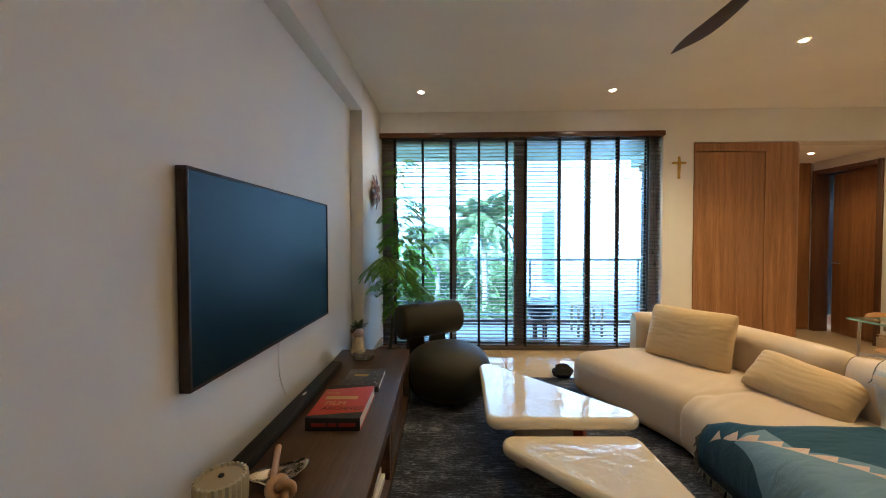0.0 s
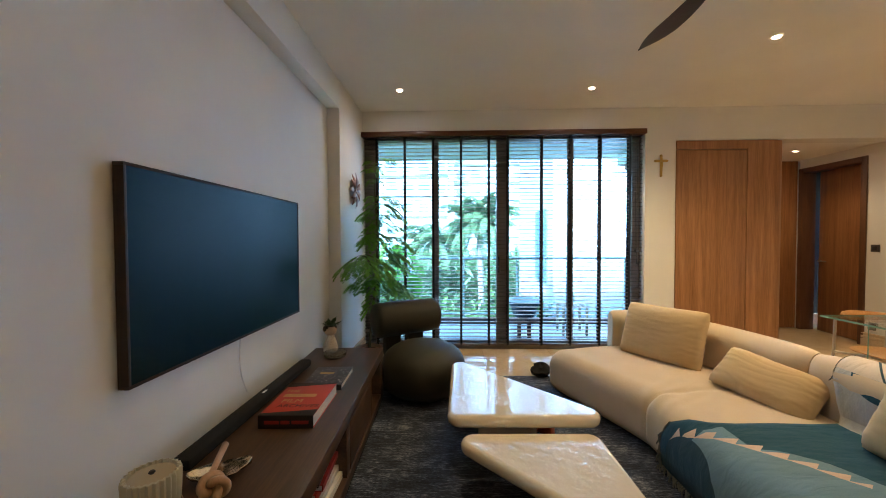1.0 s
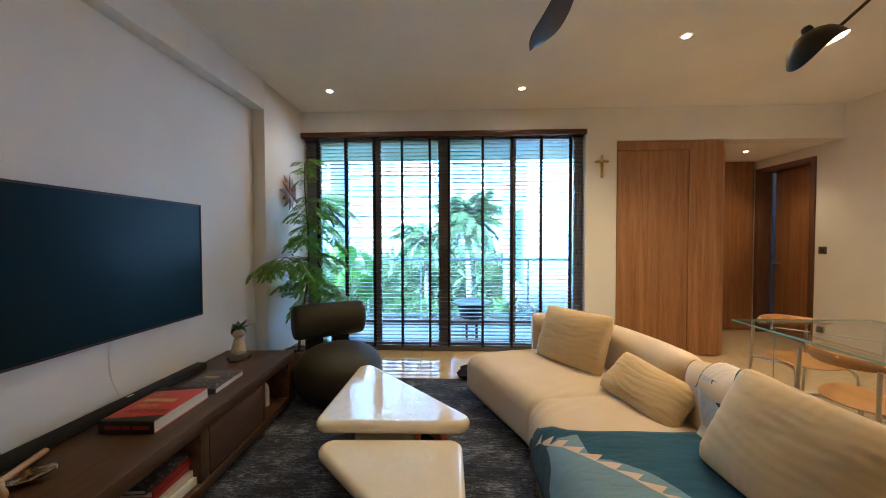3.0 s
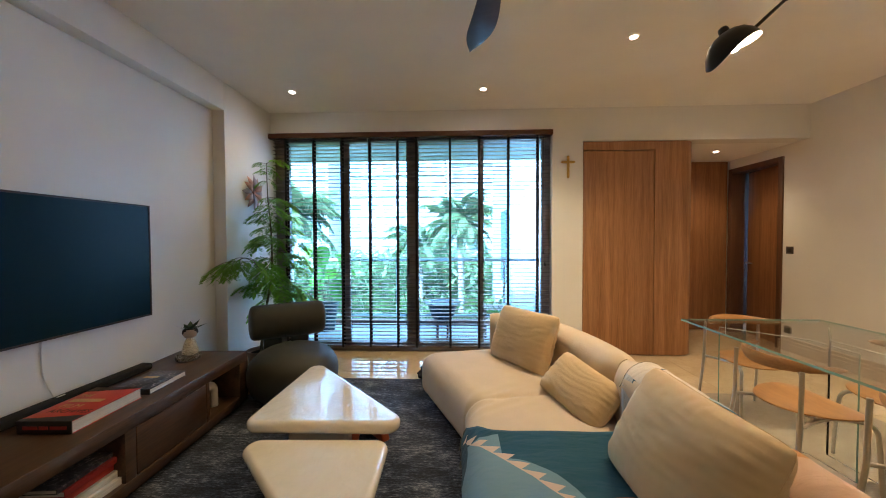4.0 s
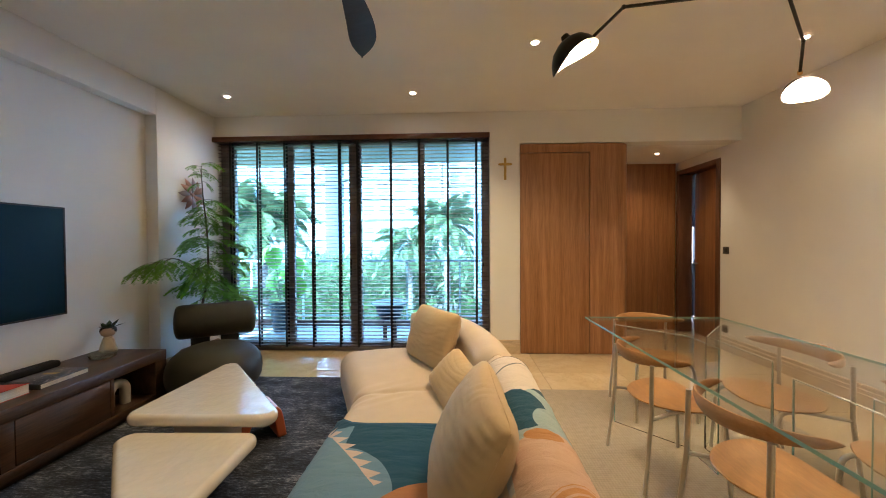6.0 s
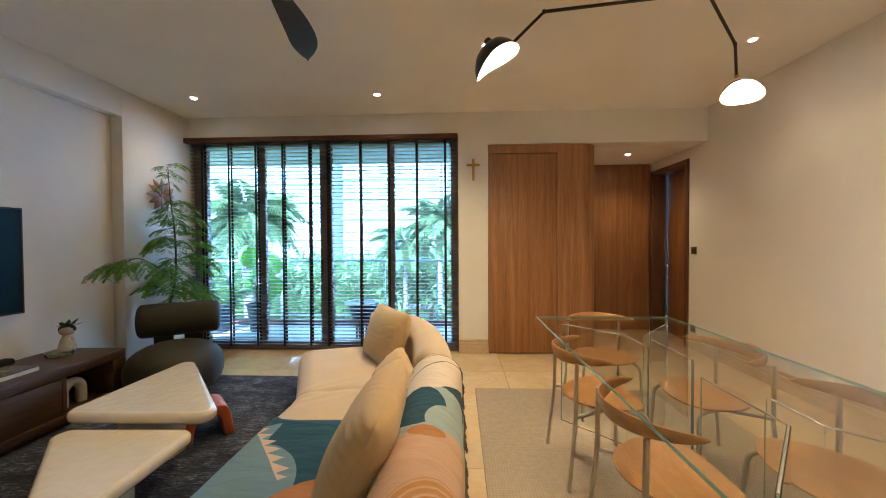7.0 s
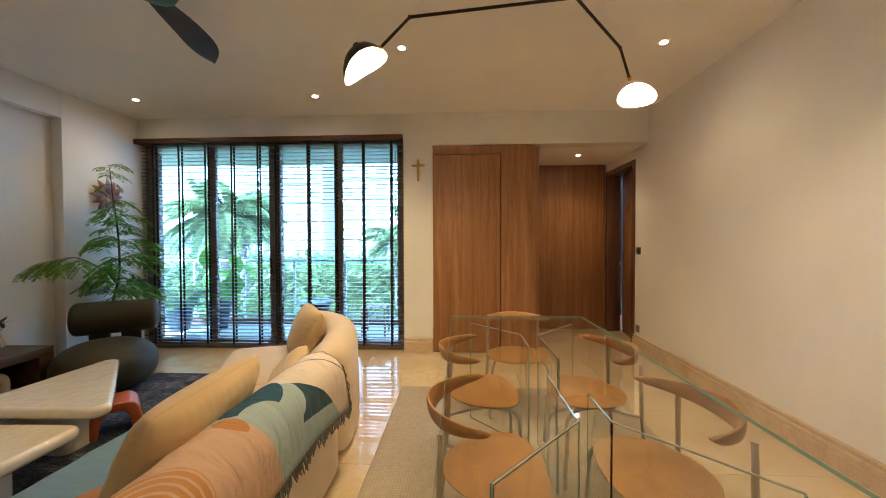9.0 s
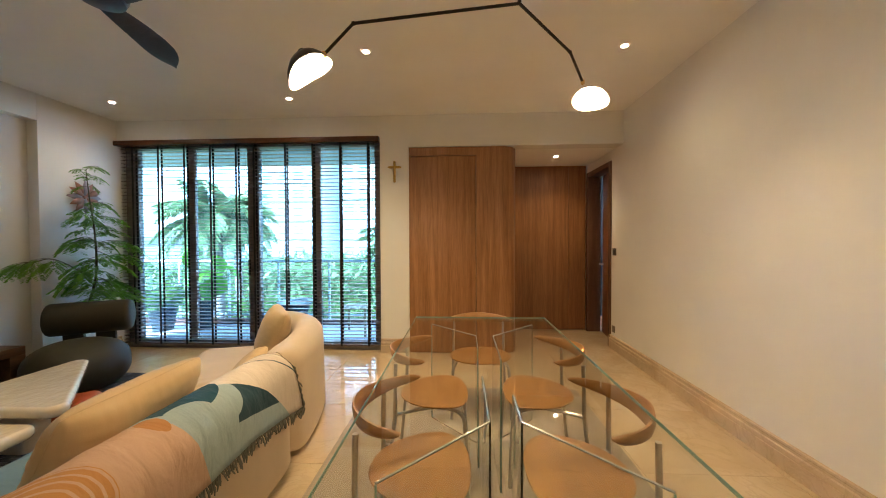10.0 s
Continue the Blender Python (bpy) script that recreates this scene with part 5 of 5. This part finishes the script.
chair = dining_chair()
RZ = 0.0
chair.matrix_basis = pose(3.585, 2.425, RZ, 0, 0, -90)
for x, y, a in ((3.58, 1.70, -91), (4.215, 2.44, 90), (4.215, 1.70, 89), (3.90, 3.16, 180)):
    copy_thing(chair, pose(x, y, RZ, 0, 0, a))

# ---- three-armed lamp over the table ----
def aim(place, direction, lobe):
    """z along direction, x towards lobe as far as it is square to it."""
    z = Vector(direction).normalized()
    x = Vector(lobe)
    x = (x - z * x.dot(z)).normalized()
    y = z.cross(x)
    m = Matrix((x, y, z)).transposed().to_4x4()
    m.translation = place
    return m


pend = thing("ceiling_lamp", "black spider ceiling lamp with jointed arms and shell shades", "ceiling lamp")
J = (4.07, 2.24, 2.66)
part("canopy", bm_lathe([(0.06, 0), (0.062, -0.012), (0.05, -0.02), (0.012, -0.022)], 24, None, (J[0], J[1], ZC)), M_BMETAL, pend)
part("rod", bm_tube([(J[0], J[1], ZC - 0.02), J], 0.011, 10), M_BMETAL, pend)


def lamp_arm(points, head, facing, lobe, watts, size):
    bm = bm_tube(points, 0.0085, 8)
    bm_lathe([(0.002, -0.012), (0.0105, -0.006), (0.0105, 0.006), (0.002, 0.012)], 10, bm, points[-2])
    a = part("arm", bm, M_BMETAL, pend)
    m = aim(head, facing, lobe)          # z of the shade looks out of its opening
    N = 36
    m = m @ Matrix.Scale(size, 4)
    rings = []
    for r, z in ((0.012, -0.088), (0.045, -0.080), (0.08, -0.060), (0.105, -0.028), (0.122, 0.012)):
        ring = []
        for k in range(N):
            t = 2 * math.pi * k / N
            ring.append((r * math.cos(t) * (1.34 if math.cos(t) > 0 else 1.02), r * math.sin(t) * 0.93, z + 0.010 * (r / 0.115) ** 2 * math.cos(2 * t) + (0.03 * (r / 0.122) ** 3 if math.cos(t) > 0 else 0.0) * math.cos(t) ** 2))
        rings.append(ring)
    sh = part("shade", turned(bm_loft(rings, caps=False), m), M_BMETAL, pend, "black enamelled shell shade")
    inner_r = [[(x * 0.97, y * 0.97, z + 0.003) for x, y, z in ring] for ring in rings]
    part("shade_lining", turned(bm_loft(inner_r, caps=False), m), M_SHADE_IN, sh, "white enamel lining")
    part("nipple", turned(bm_lathe([(0.022, -0.07), (0.024, -0.095), (0.019, -0.112), (0.004, -0.118)], 14), m), M_BMETAL, sh)
    part("bulb", turned(bm_lathe([(0.011, -0.06), (0.013, -0.045), (0.029, -0.012), (0.028, 0.008), (0.015, 0.024), (0.002, 0.028)], 16), m), M_BULB, sh, "lit warm bulb")
    bm = bm_lathe([(0.002, -0.018), (0.012, -0.012), (0.014, 0.0), (0.012, 0.012), (0.002, 0.018)], 12)
    part("brass_joint", turned(bm, Matrix.Translation(points[-1])), M_BRASS, a, "brass ball joint")
    at = m @ Vector((0, 0, 0.055))
    lamp("shade_light", "SPOT", tuple(at), watts, WARM, 0.12, tuple(m @ Vector((0, 0, 1))), 172, 1.0)


lamp_arm([J, (3.19, 2.12, 2.51), (3.03, 2.13, 2.36)], (2.955, 2.13, 2.295), (0.50, -0.02, -0.86), (-0.8, -0.1, -0.5), 1.7, 0.93)
lamp_arm([J, (4.43, 2.53, 2.54), (4.56, 2.69, 2.425)], (4.615, 2.745, 2.335), (-0.20, -0.55, -0.80), (0.45, -0.5, -0.5), 1.9, 0.82)

# ---- ceiling fan ----
fan = thing("ceiling_fan", "three-bladed dark ceiling fan at rest", "ceiling fan")
HX, HY, HZ = 1.85, 2.08, 2.68
part("downrod", bm_tube([(HX, HY, ZC), (HX, HY, HZ + 0.03)], 0.014, 10), M_BMETAL, fan)
part("canopy", bm_lathe([(0.07, 0), (0.07, -0.02), (0.04, -0.05), (0.015, -0.055)], 24, None, (HX, HY, ZC)), M_BMETAL, fan)
part("hub", bm_lathe([(0.03, 0.05), (0.09, 0.035), (0.115, 0.0), (0.10, -0.03), (0.05, -0.045), (0.002, -0.048)], 28, None, (HX, HY, HZ)), M_FAN, fan)
for k in range(3):
    rings = []
    for i in range(31):
        f = 1 - (1 - i / 30) ** 1.6
        r = 0.08 + 0.585 * f
        wdt = (0.05 + 0.122 * math.sin(math.pi * (0.08 + 0.62 * f)) ** 0.8) * (1 if f < 0.55 else max(0.06, 1 - ((f - 0.55) / 0.45) ** 2.5))
        off = 0.05 * math.sin(f * 2.4)
        tw = 0.22 - 0.1 * f
        ring = []
        for cx_, cz_ in ((-1, 0), (-0.5, 0.005), (0, 0.006), (0.5, 0.005), (1, 0), (0.5, -0.005), (0, -0.006), (-0.5, -0.005)):
            ring.append((cx_ * wdt / 2 * math.cos(tw) + off - 0.03, r, cx_ * wdt / 2 * math.sin(tw) + cz_ - 0.05 * f))
        rings.append(ring)
    part("blade", turned(bm_loft(rings), pose(HX, HY, HZ - 0.01, 0, 0, 12 + 120 * k)), M_FAN, fan)

# ---- outside: garden, palms, towers ----
def frond_leaf(bm, base, heading, length, lift, droop, rng, count=26, wid=0.02, leaf=0.42):
    rib = [base]
    d = Vector((math.cos(heading) * math.cos(lift), math.sin(heading) * math.cos(lift), math.sin(lift)))
    k = 10
    for i in range(k):
        d = (d + Vector((0, 0, -droop / k))).normalized()
        rib.append(rib[-1] + d * length / k)
    for j in range(count):
        f = 0.15 + 0.85 * j / count
        i = min(k - 1, int(f * k))
        at = rib[i].lerp(rib[i + 1], f * k - i)
        fw = (rib[i + 1] - rib[i]).normalized()
        side = fw.cross(Vector((0, 0, 1))).normalized()
        L = length * leaf * math.sin(math.pi * (0.12 + 0.8 * f)) * rng.uniform(0.85, 1.1)
        for s in (-1, 1):
            ld = (fw * 0.6 + side * s * 0.8 + Vector((0, 0, -0.35 + rng.uniform(-0.25, 0.15)))).normalized()
            mid = at + ld * L * 0.55
            tip = mid + (ld + Vector((0, 0, -0.55))).normalized() * L * 0.45
            w = ld.cross(Vector((0, 0, 1))).normalized() * wid
            q = [bm.verts.new(c) for c in (at - w * 0.5, mid - w, tip, mid + w, at + w * 0.5)]
            bm.faces.new(q)
    bm_tube(rib, wid * 0.6, 4, bm)


def palm(x, y, foot, crown, spread, fronds, seed, label):
    rng = random.Random(seed)
    ob = thing("palm_tree", label, "palm tree", "palms in the garden")
    tp = [(x, y, foot), (x + 0.1, y, (foot + crown) / 2), (x, y, crown)]
    part("trunk", bm_tube(smooth_path(tp, 5), 0.16, 10), mat("grey palm bark", (0.16, 0.14, 0.12), 0.9), ob)
    bm = bmesh.new()
    for i in range(fronds):
        frond_leaf(bm, Vector((x, y, crown)), i * 2.4 + rng.uniform(-0.2, 0.2), spread * rng.uniform(0.8, 1.1), rng.uniform(-0.1, 1.2), rng.uniform(1.3, 2.4), rng, 50, spread * 0.0028, 0.33)
    part("crown", bm, M_PALM, ob, "drooping feathery green fronds", True)


palm(1.75, 18.2, -6, 2.3, 2.3, 36, 1, "palm tree with drooping fronds beyond the balcony")
palm(-2.95, 9.6, -6, 2.12, 1.7, 36, 2, "palm tree with drooping fronds close to the balcony")
palm(-6.2, 15.5, -6, 2.2, 2.2, 28, 3, "palm tree with drooping fronds beyond the balcony")
palm(5.6, 17.0, -6, 1.9, 2.2, 32, 6, "palm tree with drooping fronds beyond the balcony")
palm(-0.9, 24.0, -6, 1.4, 2.6, 30, 7, "palm tree with drooping fronds beyond the balcony")


def hedge(name, label, x0, x1, y0, y1, z0, z1, count, size, seed, material):
    rng = random.Random(seed)
    bm = bmesh.new()
    for i in range(count):
        x, y = rng.uniform(x0, x1), rng.uniform(y0, y1)
        top = z1 + 0.5 * (z1 - z0) * 0.4 * noise.noise(Vector((x * 0.5, y * 0.3, seed)))
        z = z0 + (top - z0) * rng.random() ** 0.6
        d = Vector((rng.uniform(-1, 1), rng.uniform(-1, 0.4), rng.uniform(-0.6, 0.9))).normalized()
        s = d.cross(Vector((rng.uniform(-1, 1), 0.3, 1))).normalized() * size * 0.13
        p = Vector((x, y, z))
        L = size * rng.uniform(0.6, 1.4)
        q = [bm.verts.new(c) for c in (p, p + d * L * 0.5 + s, p + d * L, p + d * L * 0.5 - s)]
        bm.faces.new(q)
    return tagged(part(name, bm, material, None, "", True), label, "shrubs", kind="stuff")


hedge("garden_shrubs", "dense bright green garden shrubs below the railing", -9, 10, 9.5, 14, -6, -0.9, 26000, 0.5, 11, M_BUSH)
hedge("tree_belt", "belt of green trees in front of the towers", -20, 22, 24, 38, -6, -0.3, 22000, 1.1, 12, M_PALM)


def tower(x, y, w, d, h, floors, bays, label):
    ob = thing("apartment_tower", label, "apartment building", "towers beyond the garden")
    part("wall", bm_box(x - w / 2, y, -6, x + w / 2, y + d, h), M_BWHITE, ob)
    win_data = None
    fh = (h + 5) / floors
    bw = w / bays
    for f in range(floors):
        part("floor_band", bm_box(x - w / 2 - 0.1, y - 0.5, -5 + f * fh, x + w / 2 + 0.1, y, -4.75 + f * fh), M_BWHITE, ob)
        for b in range(bays):
            if win_data is None:
                win_data = part("window", bm_box(0, -0.06, 0, bw * 0.62, 0.02, fh * 0.52), M_FWIN, ob, flat=True)
                o = win_data
            else:
                o = new("window", win_data.data)
                o.parent = ob
            o.location = (x - w / 2 + b * bw + bw * 0.19, y, -4.4 + f * fh)
    part("roof", bm_box(x - w / 2 - 0.3, y - 0.6, h, x + w / 2 + 0.3, y + d, h + 0.6), M_BWHITE, ob)


tower(-9, 62, 17, 12, 62, 19, 6, "pale high-rise apartment tower with many windows")
tower(9, 70, 17, 12, 62, 19, 6, "pale high-rise apartment tower with many windows")
tower(27, 60, 14, 12, 62, 19, 5, "pale high-rise apartment tower with many windows")
tower(-30, 66, 15, 12, 62, 19, 5, "pale high-rise apartment tower with many windows")

wing = thing("building_wing", "white rendered wing of the same building", "building")
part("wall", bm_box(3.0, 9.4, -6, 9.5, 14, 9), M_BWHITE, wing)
part("window", bm_box(2.96, 9.9, 0.2, 3.02, 11.2, 2.2), M_FWIN, wing)

# balcony things: planters, a bonsai bowl on a stand, a slatted stool
M_PLANTER = mat("dark blue-grey planter", (0.03, 0.04, 0.05), 0.5)


def planter(x, y, r, h, label):
    ob = thing("planter", label, "planter", "planters on the balcony")
    part("pot", bm_lathe([(r * 0.7, 0), (r * 0.72, 0.01), (r, h - 0.03), (r * 1.06, h - 0.03), (r * 1.06, h), (r * 0.9, h), (r * 0.88, h - 0.05), (0.01, h - 0.05)], 24, None, (x, y, -0.005)), M_PLANTER, ob)
    return ob


p1 = planter(-0.38, 5.70, 0.17, 0.42, "dark planter with broad-leaved green plant on the balcony")
p2 = planter(-0.95, 5.6, 0.19, 0.38, "dark planter with spiky fronds on the balcony")
p3 = planter(1.43, 5.12, 0.2, 0.20, "dark bowl-shaped planter with a pale rim on a reddish wooden stand")
p3.location = (0, 0, 0.33)
part("rim_plate", bm_lathe([(0.19, 0.196), (0.245, 0.197), (0.25, 0.206), (0.245, 0.213), (0.17, 0.213), (0.165, 0.2)], 32, None, (1.43, 5.12, 0)), M_CONC, p3, "pale wide rim")
part("stand_top", bm_box(1.33, 5.02, -0.035, 1.53, 5.22, -0.006, 0.006), M_KERB, p3)
for dx in (-0.08, 0.055):
    for dy in (-0.08, 0.055):
        part("stand_leg", bm_box(1.43 + dx, 5.12 + dy, -0.335, 1.455 + dx, 5.145 + dy, -0.036, 0.003), M_KERB, p3)


def broad_plant(ob, x, y, z, count, size, seed):
    rng = random.Random(seed)
    bm = bmesh.new()
    stems = bmesh.new()
    for i in range(count):
        a = i * 2.4
        e = rng.uniform(0.7, 1.35)
        d = Vector((math.cos(a) * math.cos(e), math.sin(a) * math.cos(e), math.sin(e)))
        top = Vector((x, y, z)) + d * rng.uniform(0.35, 0.85)
        bm_tube([(x, y, z - 0.1), Vector((x, y, z)) + d * 0.2, top], 0.006, 5, stems)
        nrm = (Vector((math.cos(a), math.sin(a), 0)) * 0.8 + Vector((rng.uniform(-0.2, 0.2), -0.5, 0.4))).normalized()
        u = nrm.cross(Vector((0, 0, 1))).normalized()
        w = nrm.cross(u)
        ring = [bm.verts.new(top + (u * math.cos(t) * 0.8 + w * math.sin(t)) * size * rng.uniform(0.93, 1.05) + nrm * 0.03 * math.cos(2 * t)) for t in (2 * math.pi * k / 16 for k in range(16))]
        mid = bm.verts.new(top - nrm * 0.03)
        for k in range(16):
            bm.faces.new((ring[k], ring[(k + 1) % 16], mid))
    part("leaves", bm, M_BROAD, ob, "broad bright green leaves", True)
    part("stems", stems, M_STEM, ob)


broad_plant(p1, -0.38, 5.70, 0.40, 9, 0.17, 4)
rng = random.Random(8)
bm = bmesh.new()
for i in range(16):
    frond_leaf(bm, Vector((-0.95, 5.6, 0.35)), i * 2.4, rng.uniform(0.5, 0.75), rng.uniform(0.4, 1.3), 1.1, rng, 16, 0.008, 0.3)
part("fronds", bm, M_BUSH, p2, "spiky green fronds", True)
bm = bmesh.new()
for i in range(14):
    frond_leaf(bm, Vector((-1.6, 5.75, 0.30)), i * 2.4, rng.uniform(0.4, 0.6), rng.uniform(0.4, 1.3), 1.1, rng, 14, 0.008, 0.3)
p4 = planter(-1.6, 5.75, 0.15, 0.32, "dark planter with spiky fronds on the balcony")
part("fronds", bm, M_BUSH, p4, "spiky green fronds", True)
bst = thing("balcony_stool", "pale slatted wooden stool on the balcony", "stool")
for i in range(5):
    part("slat", bm_box(2.0 + i * 0.075, 5.3, 0.40, 2.06 + i * 0.075, 5.65, 0.42, 0.003), M_BEECH, bst)
for x in (2.01, 2.34):
    for y in (5.32, 5.61):
        part("leg", bm_box(x, y, -0.005, x + 0.03, y + 0.03, 0.40), M_BEECH, bst)

# ---- marble floor tiles ----
tile_data = None
TS = 0.8
for i in range(9):
    for j in range(10):
        xa, ya2 = XL - 0.02 + i * TS, 2.83 + 1.6 - (j - 0) * TS + 0.36
        if ya2 - TS > YW + 0.2 or ya2 < YB:
            continue
        if tile_data is None:
            o = part("tile", bm_box(0.001, 0.001, -0.02, TS - 0.001, TS - 0.001, 0.0, 0.0008), M_MARBLE, bpy.data.objects["floor"], flat=True)
            tile_data = o
        else:
            o = new("tile", tile_data.data)
            o.parent = bpy.data.objects["floor"]
        o.location = (xa, ya2 - TS, 0)
